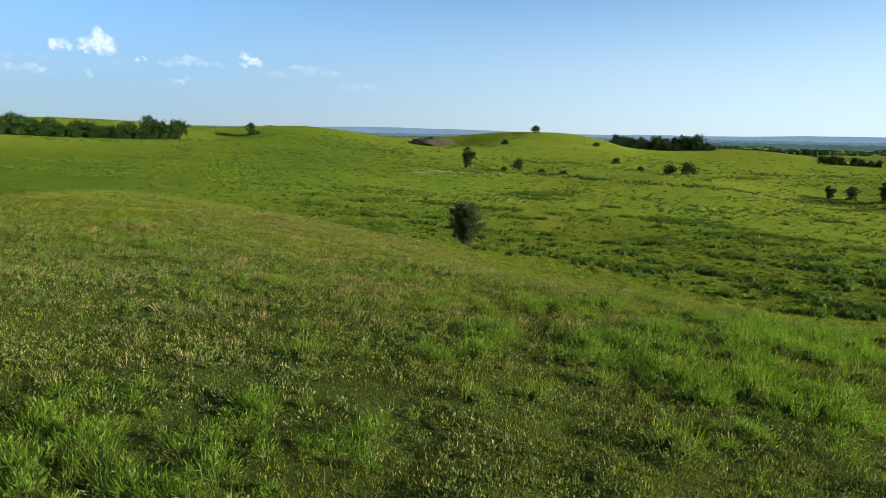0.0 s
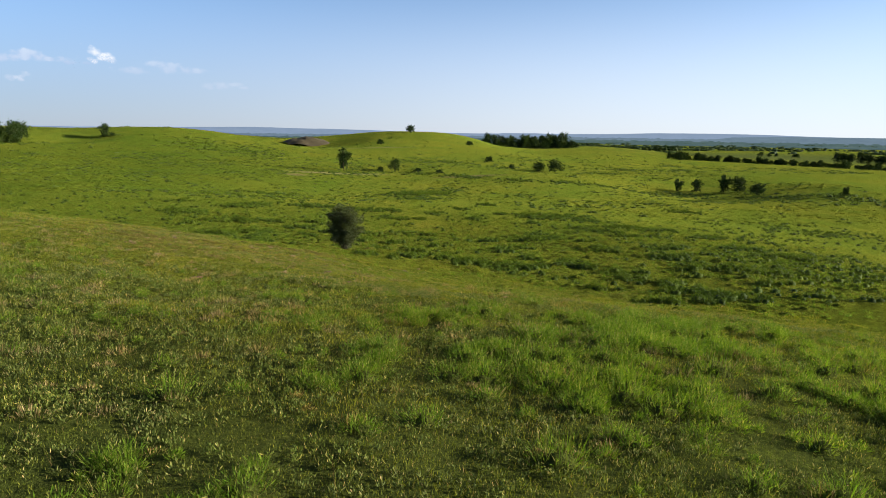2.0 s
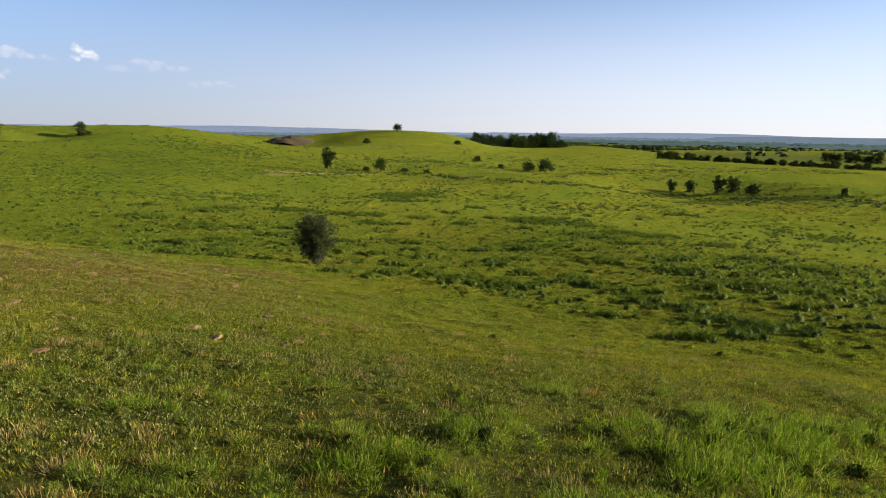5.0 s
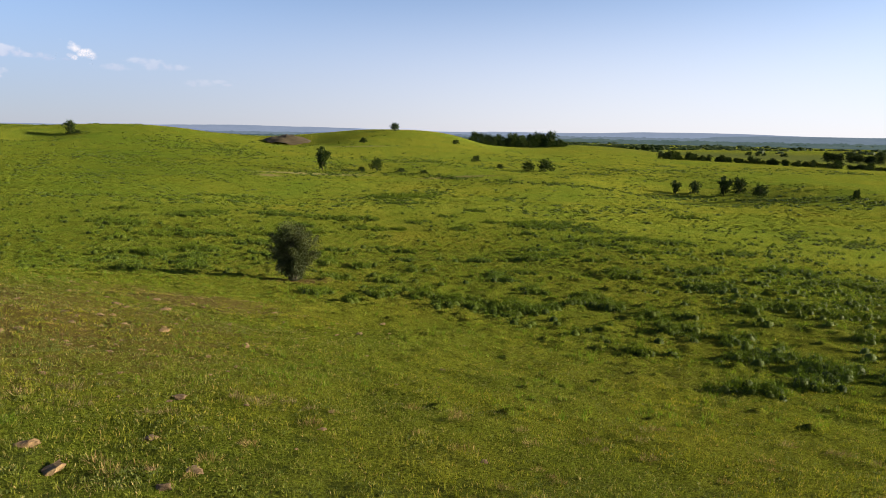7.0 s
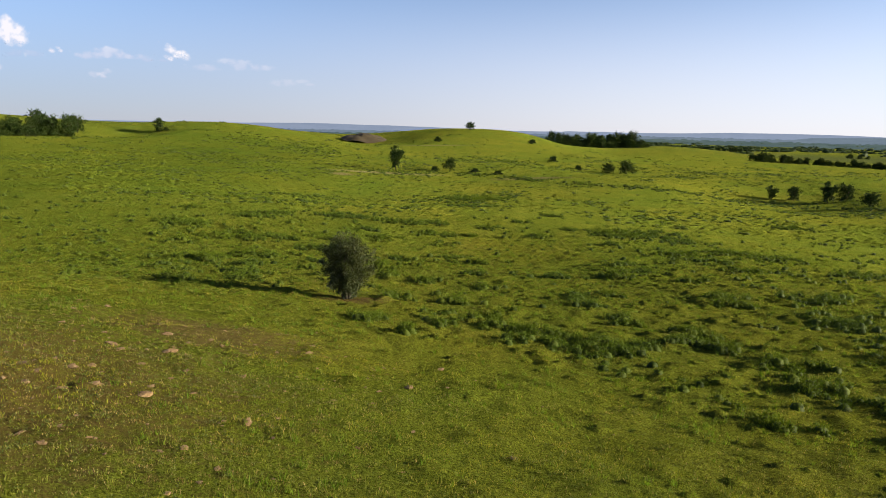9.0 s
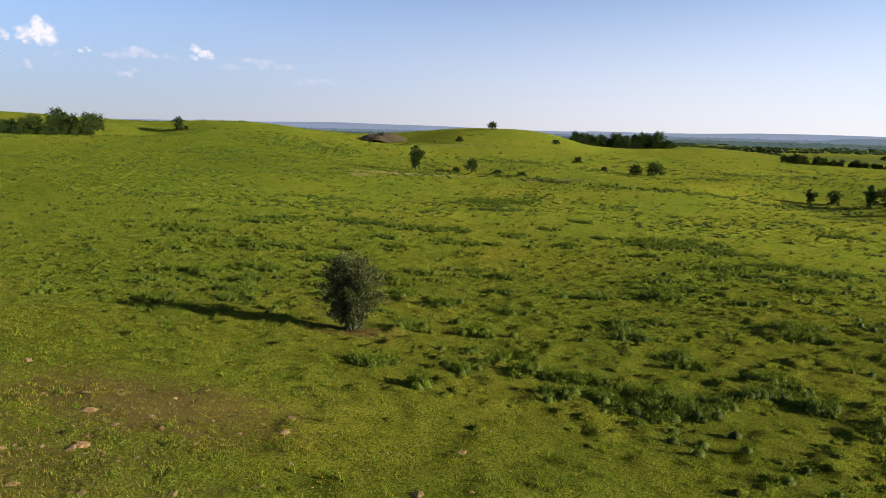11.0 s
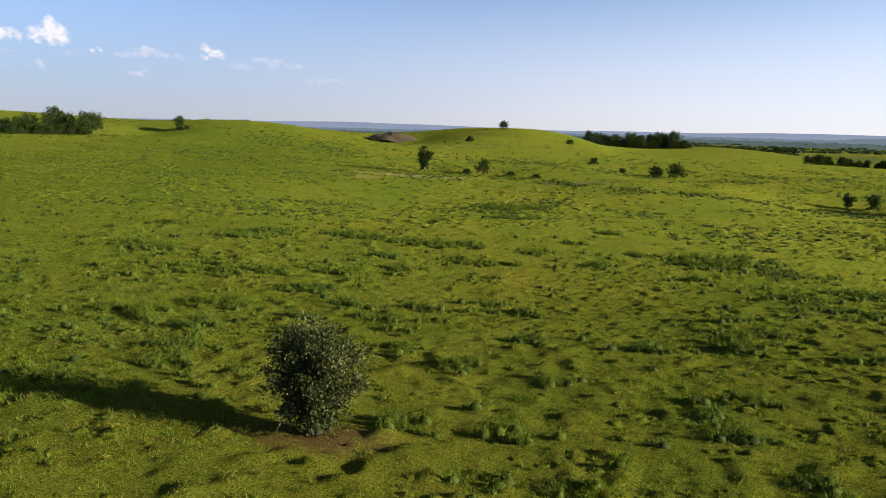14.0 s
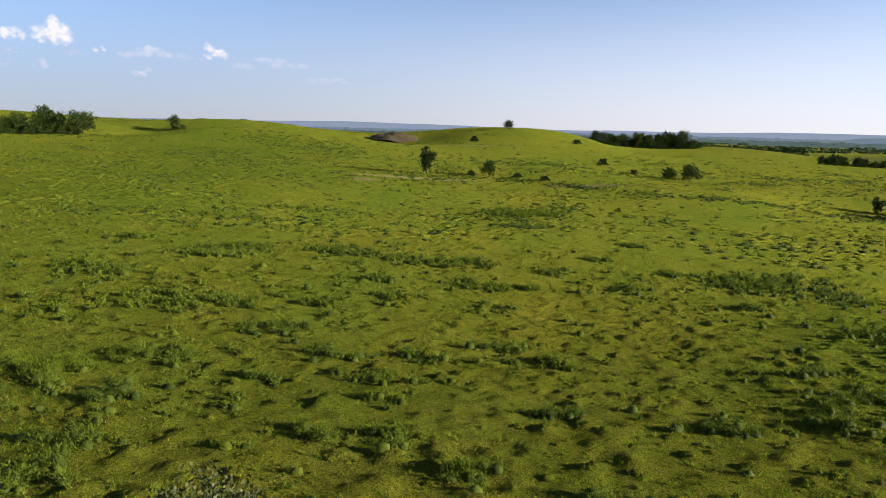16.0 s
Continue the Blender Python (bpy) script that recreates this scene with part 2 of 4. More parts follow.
SWELLS_FAR = [
    (-110, 450, 53, 5.38), (50, 452, 87, -1.65), (-148, 462, 63, 8.9), (-625, 475, 285, 14.04),
    (-35, 479, 30, -4.33), (-300, 492, 64, 6.13), (132, 494, 36, -4.91), (-418, 519, 150, 1.68),
    (67, 529, 97, 17.0), (-36, 541, 30, -8.00), (157, 563, 32, -9.41), (-426, 614, 155, 2.81),
    (39, 618, 58, 7.4), (312, 621, 178, 9.53), (-637, 666, 310, 11.22), (-144, 688, 96, 9.95),
    (270, 702, 56, 7.85), (-42, 703, 146, 1.98), (56, 712, 147, 1.84), (-420, 744, 162, 5.57),
    (-262, 772, 112, 6.12), (-13, 825, 297, -1.77), (137, 833, 305, -1.15), (-15, 578, 32, 1.80),
    (95, 566, 32, 1.80),
]


def lattice(i, j, seed):
    h = (i * 374761393 + j * 668265263 + seed * 2147483647) & 0xFFFFFFFF
    h = ((h ^ (h >> 13)) * 1274126177) & 0xFFFFFFFF
    return ((h ^ (h >> 16)) & 0xFFFF) / 65535.0


def value_noise(x, y, size, seed, octaves=3):
    """Smooth noise from 0 to 1 over the plan."""
    x, y = np.asarray(x, float) / size, np.asarray(y, float) / size
    total, weight, sum_w = 0.0, 1.0, 0.0
    for k in range(octaves):
        i, j = np.floor(x).astype(np.int64), np.floor(y).astype(np.int64)
        u, v = x - i, y - j
        u, v = u * u * (3 - 2 * u), v * v * (3 - 2 * v)
        a = lattice(i, j, seed + k) * (1 - u) + lattice(i + 1, j, seed + k) * u
        b = lattice(i, j + 1, seed + k) * (1 - u) + lattice(i + 1, j + 1, seed + k) * u
        total, sum_w = total + weight * (a * (1 - v) + b * v), sum_w + weight
        x, y, weight = x * 2.03 + 11.3, y * 2.03 + 5.7, weight * 0.5
    return total / sum_w


def tussock(x, y):
    """Small humps of old grass, taller on the valley floor than on the stony knoll."""
    hump = np.clip(value_noise(x, y, 1.1, 7, 2) - 0.48, 0, 1) * 2.4
    return hump * (0.35 + 0.65 * np.clip((y - 30) / 40, 0, 1))


def height(x, y):
    x, y = np.asarray(x, float), np.asarray(y, float)
    z = np.full(np.broadcast(x, y).shape, -16.0)
    for a, b, r, h in SWELLS_NEAR + SWELLS_MID + SWELLS_FAR:
        z = z + h * np.exp(-((x - a) ** 2 + (y - b) ** 2) / (2 * r * r))
    far = np.clip((np.hypot(x, y) - 900) / 2500, 0, 1)
    z = z - 12 * far
    near = np.exp(-((x - 5) ** 2 + (y - 60) ** 2) / (2 * 80 ** 2))
    return z + near * (0.34 * (value_noise(x, y, 3.2, 3) - 0.5) + 0.32 * tussock(x, y))


def mesh_of(name, verts, faces, material, smooth=False):
    """A mesh from arrays of points and triangles."""
    verts, faces = np.asarray(verts, np.float32).reshape(-1, 3), np.asarray(faces, np.int32).reshape(-1, 3)
    me = bpy.data.meshes.new(name)
    me.vertices.add(len(verts))
    me.vertices.foreach_set("co", verts.ravel())
    me.loops.add(3 * len(faces))
    me.loops.foreach_set("vertex_index", faces.ravel())
    me.polygons.add(len(faces))
    me.polygons.foreach_set("loop_start", np.arange(0, 3 * len(faces), 3, dtype=np.int32))
    me.polygons.foreach_set("use_smooth", np.full(len(faces), smooth))
    me.update(calc_edges=True)
    me.validate()
    me.materials.append(material)
    return me


def graded(low, high, fine_low, fine_high, step, growth):
    """Grid lines: even in the middle, wider and wider outwards."""
    lines = list(np.arange(fine_low, fine_high + step / 2, step))
    d = step
    while lines[-1] < high:
        d *= growth
        lines.append(lines[-1] + d)
    d = step
    while lines[0] > low:
        d *= growth
        lines.insert(0, lines[0] - d)
    return np.array(lines)


gx = graded(-4600, 4600, -42, 54, 0.34, 1.06)
gy = graded(-3000, 4500, 6, 124, 0.34, 1.045)
xx, yy = np.meshgrid(gx, gy)
grid = np.arange(len(gx) * len(gy)).reshape(len(gy), len(gx))
corner = [grid[:-1, :-1].ravel(), grid[:-1, 1:].ravel(), grid[1:, 1:].ravel(), grid[1:, :-1].ravel()]
ground_faces = np.concatenate([np.stack([corner[0], corner[1], corner[2]], 1), np.stack([corner[0], corner[2], corner[3]], 1)])
ground_verts = np.stack([xx.ravel(), yy.ravel(), height(xx, yy).ravel()], 1)
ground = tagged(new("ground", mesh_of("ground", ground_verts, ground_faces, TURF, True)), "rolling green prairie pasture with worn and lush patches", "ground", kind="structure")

# ---- far land and clouds ----
EYE = Vector((0, 0, 13))


def bearing_place(bearing, distance, z=0.0):
    a = radians(bearing)
    return distance * math.sin(a), distance * math.cos(a), z


def far_ridge(label, distance, start, end, top, jag, size, seed, material, depth=250):
    """A long far ridge: a strip with a sloping face, from one bearing to another; top(bearing) gives its rise in degrees."""
    bearings = np.linspace(start, end, int((end - start) * 14))
    verts, faces = [], []
    for k, b in enumerate(bearings):
        rise = top(b) + jag * (float(value_noise(b * 10, seed * 7.1, size, seed, 4)) - 0.5)
        fade = min(1.0, (b - start) / 3 + 0.02, (end - b) / 3 + 0.02)
        z = EYE.z + distance * math.tan(radians(rise))
        z = -30 + (z + 30) * fade
        for d, q in ((distance - depth, -32.0), (distance - depth * 0.35, -32 + (z + 32) * 0.7), (distance, z), (distance + 120, -32.0)):
            verts.append(bearing_place(b, d, q))
        if k:
            for j in range(3):
                a = 4 * (k - 1) + j
                faces += [(a, a + 4, a + 5), (a, a + 5, a + 1)]
    ob = new("backdrop_ridge", mesh_of("backdrop_ridge", verts, faces, material, True))
    return tagged(ob, label, "ridge", kind="structure")


# bluer and paler with distance: haze painted into glowing colours
HAZE_BLUE_1 = distance_material("hazed_far_ridge", (0.080, 0.095, 0.125), (0.090, 0.105, 0.136))
HAZE_BLUE_2 = distance_material("hazed_wooded_ridge", (0.048, 0.062, 0.076), (0.060, 0.075, 0.088))
HAZE_BLUE_3 = distance_material("hazed_wooded_plain", (0.024, 0.036, 0.034), (0.038, 0.051, 0.046), 0.02)
far_ridge("long ridge on the horizon, tinted pale blue for haze", 4750, -70, 75, lambda b: -0.20 + 0.10 * math.exp(-((b - 1) / 5) ** 2) + 0.30 * math.exp(-((b + 9) / 8) ** 2) + 0.16 / (1 + math.exp((b + 18) / 3)), 0.08, 25, 3, HAZE_BLUE_1)
far_ridge("flat-topped mesa on the horizon, tinted blue for haze", 4500, 10, 75, lambda b: -0.14 + 0.16 * math.exp(-((b - 30) / 7) ** 4), 0.06, 30, 5, HAZE_BLUE_1)
far_ridge("wooded mesa far off, tinted blue-green for haze", 3900, 29, 80, lambda b: -0.24 + 0.10 * min(1, max(0, (b - 31) / 6)), 0.08, 20, 8, HAZE_BLUE_2)
for label, distance, rise, material in (("low wooded hills far off", 3500, -0.42, HAZE_BLUE_2), ("dark wooded plain far off", 3000, -0.50, HAZE_BLUE_2), ("dark wooded plain far off", 2500, -0.62, HAZE_BLUE_3), ("dark tree belts across the plain", 2000, -0.76, HAZE_BLUE_3)):
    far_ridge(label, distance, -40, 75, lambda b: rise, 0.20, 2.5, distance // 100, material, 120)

CLOUD = cloud_material()


def cloud(label, azimuth, rise, wide, high, seed, dense, tone, puffs):
    """A far cloud as a plain part of the sky's backdrop: soft puffs heaped along a flat base. Angles in degrees."""
    rng = np.random.default_rng(seed)
    nu, nv = 84, 56
    u, v = np.meshgrid(np.linspace(-1, 1, nu), np.linspace(-1, 1, nv))
    body = np.zeros_like(u)
    for k in range(puffs):
        cx, r = rng.uniform(-0.6, 0.6), rng.uniform(0.18, 0.4)
        cy = -0.55 + r + rng.uniform(0, 0.65) * (1 - abs(cx))
        body = np.maximum(body, 1 - np.hypot((u - cx) / r, (v - cy) / r) ** 2 * 0.7)
    crisp = value_noise(u * wide * 1.15 + seed * 9, v * high * 1.3, 1.1, seed, 4)
    edge = np.clip(1.0 - np.maximum(abs(u), abs(v)), 0, 0.25) * 4
    thick = np.clip((body + (crisp - 0.5) * 1.5 - 0.34) * 1.5, 0, 1) ** 1.4 * edge * min(0.92, dense)
    # painted shading: lighter upwards, greyer towards the base
    shade = np.clip(tone + 0.35 * v + 0.6 * (crisp - 0.5), 0, 1)
    az, el, d = azimuth + u * wide / 2, rise + v * high / 2, 4850.0
    verts = np.stack([d * np.cos(np.radians(el)) * np.sin(np.radians(az)), d * np.cos(np.radians(el)) * np.cos(np.radians(az)), 13 + d * np.sin(np.radians(el))], -1)
    g = np.arange(nu * nv).reshape(nv, nu)
    c = [g[:-1, :-1].ravel(), g[:-1, 1:].ravel(), g[1:, 1:].ravel(), g[1:, :-1].ravel()]
    faces = np.concatenate([np.stack([c[0], c[1], c[2]], 1), np.stack([c[0], c[2], c[3]], 1)])
    me = mesh_of("backdrop_cloud", verts, faces, CLOUD, True)
    for key, values in (("thickness", thick), ("tone", shade)):
        me.attributes.new(key, "FLOAT", "POINT").data.foreach_set("value", values.ravel().astype(np.float32))
    ob = tagged(new("backdrop_cloud", me), label, "cloud", kind="structure")
    ob.visible_shadow = False
    return ob


cloud("small upright white cumulus cloud", -34.10, 5.86, 2.07, 2.90, 1, 1.00, 0.90, 5)
cloud("heaped white cumulus cloud", -31.43, 5.91, 4.34, 3.83, 2, 1.00, 0.95, 9)
cloud("small white cloud", -28.47, 5.13, 2.07, 1.76, 3, 0.80, 0.85, 4)
cloud("long thin lavender cloud", -24.87, 4.90, 6.72, 1.86, 4, 0.45, 0.45, 7)
cloud("white cumulus cloud", -20.59, 5.30, 3.21, 2.28, 5, 0.95, 0.90, 7)
cloud("faint pinkish cloud", -35.90, 3.82, 5.17, 2.07, 6, 0.50, 0.60, 6)
cloud("faint small cloud", -25.59, 3.44, 2.38, 1.65, 7, 0.45, 0.60, 4)
cloud("wide grey-lavender cloud bank", -36.61, 4.54, 9.83, 1.55, 8, 0.40, 0.05, 7)
cloud("faint small cloud", -32.89, 3.80, 2.07, 1.55, 9, 0.40, 0.60, 4)
cloud("faint streak of cloud", -16.24, 4.61, 8.27, 2.07, 10, 0.30, 0.50, 6)
cloud("grey cloud base", -21.56, 4.75, 4.14, 1.24, 11, 0.40, 0.15, 4)
cloud("faint streak of cloud", -10.92, 3.49, 6.21, 1.86, 12, 0.22, 0.50, 5)
cloud("wide grey-lavender cloud bank", -31.44, 4.73, 6.21, 1.55, 14, 0.30, 0.10, 5)

# ---- building blocks ----
RNG = np.random.default_rng(11)


def part(name, me, parent, label=""):
    ob = new(name, me)
    ob.parent = parent
    if label:
        ob["label"] = label
    return ob


def blades(x, y, z, high, wide, lean, rng, bend=0.0):
    """One pointed blade a place: a triangle from the ground to a leaning tip."""
    n = len(x)
    a, b = rng.uniform(0, 2 * np.pi, n), rng.uniform(0, 2 * np.pi, n)
    side = np.stack([np.cos(a), np.sin(a), np.zeros(n)], 1) * (np.asarray(wide) * np.ones(n))[:, None] / 2
    foot = np.stack([x, y, z - 0.03], 1)
    away = np.asarray(lean) * np.asarray(high) * rng.uniform(0.2, 1, n)
    tip = foot + np.stack([np.cos(b) * away, np.sin(b) * away, np.asarray(high) * np.ones(n)], 1)
    verts = np.stack([foot - side, foot + side, tip], 1).reshape(-1, 3)
    return verts, np.arange(3 * n).reshape(-1, 3)


def leaves(place, way, long, wide, rng):
    """One diamond-shaped leaf a place, along its way."""
    n = len(place)
    other = rng.normal(size=(n, 3))
    side = np.cross(way, other)
    side /= np.linalg.norm(side, axis=1)[:, None] + 1e-9
    long, wide = (np.asarray(q) * np.ones(n) for q in (long, wide))
    tip = place + way * long[:, None]
    mid = place + way * long[:, None] * 0.5
    verts = np.stack([place, mid - side * wide[:, None] / 2, tip, mid + side * wide[:, None] / 2], 1).reshape(-1, 3)
    k = 4 * np.arange(n)[:, None]
    return verts, np.concatenate([k + [0, 1, 2], k + [0, 2, 3]], 1).reshape(-1, 3)


def stuff(name, pieces, material, label, category, smooth=False):
    verts, faces, n = [], [], 0
    for v, f in pieces:
        verts.append(v)
        faces.append(f + n)
        n += len(v)
    ob = new(name, mesh_of(name, np.concatenate(verts), np.concatenate(faces), material, smooth))
    return tagged(ob, label, category, kind="stuff")


def spread(n, box, rng, keep=None):
    """Random places in a box of the plan; keep(x, y) gives the chance to stay."""
    x, y = rng.uniform(box[0], box[1], n), rng.uniform(box[2], box[3], n)
    if keep is not None:
        stay = rng.uniform(0, 1, n) < keep(x, y)
        x, y = x[stay], y[stay]
    return x, y


def limb(verts, faces, p, q, r0, r1, sides=6):
    """Adds a tapered stick from p to q."""
    p, q = Vector(p), Vector(q)
    way = (q - p).normalized()
    a = way.orthogonal().normalized()
    b = way.cross(a)
    n = len(verts)
    for c, r in ((p, r0), (q, r1)):
        for k in range(sides):
            t = 2 * math.pi * k / sides
            verts.append(c + (a * math.cos(t) + b * math.sin(t)) * r)
    for k in range(sides):
        m = (k + 1) % sides
        faces.extend([(n + k, n + m, n + sides + m), (n + k, n + sides + m, n + sides + k)])


def tree(name, tall, wide, seed, leaf_count, leaf_size, material, label, category="tree", trunk=0.25, stems=1, clumps=40, base=0.2, profile=(0.55, 0.92, 1.0, 0.82, 0.35)):
    """A tree or bush at the origin: tapered stems with limbs, and a ragged crown of leaf clumps round the limbs' ends."""
    rng = np.random.default_rng(seed)
    wood_v, wood_f, ends = [], [], []
    r = 0.02 * tall + 0.03
    low = tall * trunk
    for s in range(stems):
        a = rng.uniform(0, 2 * math.pi)
        off = 0.0 if stems == 1 else 0.025 * wide
        foot = Vector((math.cos(a) * off, math.sin(a) * off, -0.2))
        lean = 0.05 if stems == 1 else 0.09
        knee = foot + Vector((math.cos(a) * lean * wide, math.sin(a) * lean * wide, low + 0.2))
        head = knee + Vector((rng.normal() * 0.05 * wide, rng.normal() * 0.05 * wide, tall * (0.78 - trunk)))
        limb(wood_v, wood_f, foot, knee, r, r * 0.75)
        limb(wood_v, wood_f, knee, head, r * 0.75, r * 0.2)
        for k in range(max(4, clumps // stems)):
            h = rng.uniform(0, 1) ** 0.85
            start = knee.lerp(head, h * 0.9)
            z = tall * (base + (0.97 - base) * rng.uniform(0, 1) ** 0.9)
            level = (z / tall - base) / (1 - base)
            round_off = float(np.interp(level, (0, 0.25, 0.55, 0.8, 1), profile)) * rng.uniform(0.85, 1.1)
            b = rng.uniform(0, 2 * math.pi)
            reach = wide / 2 * round_off * math.sqrt(rng.uniform(0.12, 1))
            end = Vector((math.cos(b) * reach, math.sin(b) * reach, z))
            limb(wood_v, wood_f, start, end, r * 0.28, r * 0.06, 4)
            ends.append((start, end))
    per = max(1, leaf_count // len(ends))
    place, way = [], []
    for start, end in ends:
        along = 1.05 - 0.8 * rng.uniform(0, 1, per) ** 1.6
        size = 0.07 * wide * rng.uniform(0.6, 1.3)
        p = np.array(start)[None] * (1 - along[:, None]) + np.array(end)[None] * along[:, None] + rng.normal(size=(per, 3)) * size * np.array([0.6, 0.6, 0.5])
        w = rng.normal(size=(per, 3)) * 0.8 + np.array(end - start)[None] / ((end - start).length + 0.01) + np.array([0, 0, 0.3])
        place.append(p)
        way.append(w / np.linalg.norm(w, axis=1)[:, None])
    place, way = np.concatenate(place), np.concatenate(way)
    place[:, 2] = np.maximum(place[:, 2], 0.05)
    v, f = leaves(place, way, leaf_size * rng.uniform(0.7, 1.3, len(place)), leaf_size * 0.55, rng)
    thing = tagged(new(name), label, category)
    part("trunk", mesh_of("trunk", np.array([tuple(q) for q in wood_v]), wood_f, BARK, True), thing, "dark rough-barked trunk and limbs")
    part("crown", mesh_of("crown", v, f, material), thing)
    return thing


def on_ground(x, y, turn=0.0, scale=1.0, sink=0.0, flat=1.0):
    return Matrix.LocRotScale((x, y, float(height(x, y)) - sink), Euler((0, 0, radians(turn))), (scale, scale, scale * flat))


def stand(thing, x, y, turn=0.0, scale=1.0, flat=1.0, sink=0.0):
    thing.matrix_basis = on_ground(x, y, turn, scale, sink, flat)
    return thing


def again(thing, x, y, turn=0.0, scale=1.0, flat=1.0, label="", group="", sink=0.0):
    made = copy_thing(thing, Matrix())
    made.matrix_basis = on_ground(x, y, turn, scale, sink, flat)
    return tagged(made, label, group=group)


# ---- trees ----
bush = stand(tree("bush", 4.85, 4.5, 5, 26000, 0.14, BUSH_LEAF, "solitary dense grey-green bush tree in the pasture", "bush", 0.16, 5, 130, 0.03, (0.14, 0.70, 1.0, 0.86, 0.42)), -1.7, 70.3, 20)

kinds = [
    tree("tree", 9.0, 10.0, 21, 1900, 0.72, TREE_LEAF, "dark round-crowned broadleaf tree", trunk=0.16, clumps=60, base=0.06),
    tree("tree", 9.0, 7.5, 22, 1600, 0.70, TREE_LEAF, "dark upright broadleaf tree", trunk=0.2, clumps=52, base=0.12, profile=(0.4, 0.7, 1.0, 0.75, 0.3)),
    tree("tree", 7.0, 10.0, 23, 1800, 0.72, TREE_LEAF, "dark spreading broadleaf tree", trunk=0.15, clumps=56, base=0.05, profile=(0.7, 1.0, 0.95, 0.75, 0.3)),
    tree("tree", 5.0, 8.0, 24, 1400, 0.66, TREE_LEAF, "low dark thicket tree", trunk=0.1, clumps=44, base=0.0, stems=3, profile=(0.85, 1.0, 0.9, 0.65, 0.25)),
]
# the lone tree on the far hill, and scattered trees over the pasture
stand(kinds[2], 44.5, 553.0, 0, 0.85, 1.1)
tagged(kinds[2], "lone dark round tree on the hilltop")
stand(kinds[1], -7.0, 300.0, 30, 1.0, 1.15)
tagged(kinds[1], "sparse upright tree beside the creek bank")
stand(kinds[0], -152.5, 410.0, 0, 0.82, 1.05)
tagged(kinds[0], "rounded tree at the foot of the hill")
stand(kinds[3], 10.0, 297.0, 0, 0.45)
tagged(kinds[3], "small dark shrub beside the creek bank", "shrub")

SCATTERED = [
    (2, 16.5, 300.0, 0.62, 1.35, "small dark tree beside the creek"), (2, 97.0, 334.0, 0.72, 1.0, "dark tree of a pair in the pasture"),
    (2, 106.5, 334.0, 1.0, 0.95, "broad dark tree of a pair in the pasture"), (3, 83.0, 338.0, 0.5, 1.0, "small shrub beside the pair of trees"),
    (1, 138.0, 258.0, 0.62, 1.0, "small tree along the creek"), (0, 146.0, 257.0, 0.62, 0.95, "dark tree along the creek"),
    (1, 153.5, 248.0, 0.85, 1.05, "taller tree along the creek"), (0, 160.0, 248.0, 0.7, 1.05, "dark tree along the creek"),
    (2, 157.0, 231.0, 0.62, 1.15, "rounded tree along the creek"), (3, 165.0, 194.5, 0.4, 1.6, "thin shrub beside the creek"),
    (3, 15.8, 472.0, 0.75, 1.0, "dark shrub on the far slope"), (3, 84.0, 480.0, 0.8, 0.8, "dark shrub on the far slope"),
    (3, 78.0, 376.0, 0.75, 0.9, "dark shrub on the far slope"), (3, 27.0, 292.0, 0.6, 0.6, "low shrub beside the creek"),
    (3, -148.0, 409.0, 0.5, 0.9, "low thicket at the foot of the hill"), (3, 36.0, 284.0, 0.55, 0.6, "low shrub beside the creek"),
]
for kind, x, y, size, flat, label in SCATTERED:
    again(kinds[kind], x, y, RNG.uniform(0, 360), size, flat, label)


def grove(rows, group, label):
    """Trees along a line of the plan: x, y at both ends, how many, depth, size, spread of sizes, kinds."""
    for x0, y0, x1, y1, n, depth, size, vary, choice in rows:
        for k in range(n):
            t = (k + RNG.uniform(0.1, 0.9)) / n
            x, y = x0 + (x1 - x0) * t + RNG.normal() * 1.5, y0 + (y1 - y0) * t + RNG.uniform(-depth, depth)
            again(kinds[int(RNG.choice(choice))], x, y, RNG.uniform(0, 360), size * RNG.uniform(1 - vary, 1 + vary), RNG.uniform(0.85, 1.15), label, group)


grove([(-278, 310, -182, 372, 36, 4, 0.95, 0.2, (0, 2, 3, 2)), (-285, 322, -192, 384, 24, 4, 0.9, 0.2, (0, 2, 2)), (-290, 318, -245, 345, 9, 4, 1.15, 0.15, (0, 2)), (-270, 305, -180, 369, 30, 3, 0.75, 0.2, (3,))],
      "trees of the wood at the pasture's edge", "dark broadleaf tree in a dense wood")
grove([(-206, 378, -205, 379, 1, 1, 1.2, 0.02, (0,)), (-191, 389, -190, 390, 1, 1, 1.2, 0.02, (0,))], "trees of the wood at the pasture's edge", "taller round tree rising over the wood")
grove([(128, 640, 228, 668, 24, 9, 1.15, 0.25, (0, 2, 3)), (170, 655, 222, 672, 10, 8, 1.5, 0.15, (0, 1)), (122, 625, 235, 662, 12, 5, 0.8, 0.2, (3,))],
      "trees of the far grove", "dark broadleaf tree in a far grove")
grove([(258, 502, 300, 510, 14, 3, 0.75, 0.3, (2, 3, 0)), (300, 515, 372, 492, 34, 3, 0.62, 0.2, (0, 2, 2, 3, 3)), (372, 492, 520, 488, 56, 3, 0.62, 0.2, (0, 2, 3, 3, 2))],
      "trees of the hedgerow", "dark tree in a hedgerow between fields")
grove([(460, 1105, 560, 1070, 16, 8, 1.0, 0.25, (0, 2, 3, 3)), (590, 880, 640, 840, 5, 6, 0.9, 0.3, (2, 3)), (560, 690, 640, 640, 12, 8, 1.25, 0.25, (0, 2, 0)), (650, 640, 760, 640, 10, 8, 0.8, 0.3, (2, 3)), (300, 1250, 420, 1240, 14, 10, 1.1, 0.3, (2, 3))],
      "trees of the far field belts", "dark tree in a far field belt")
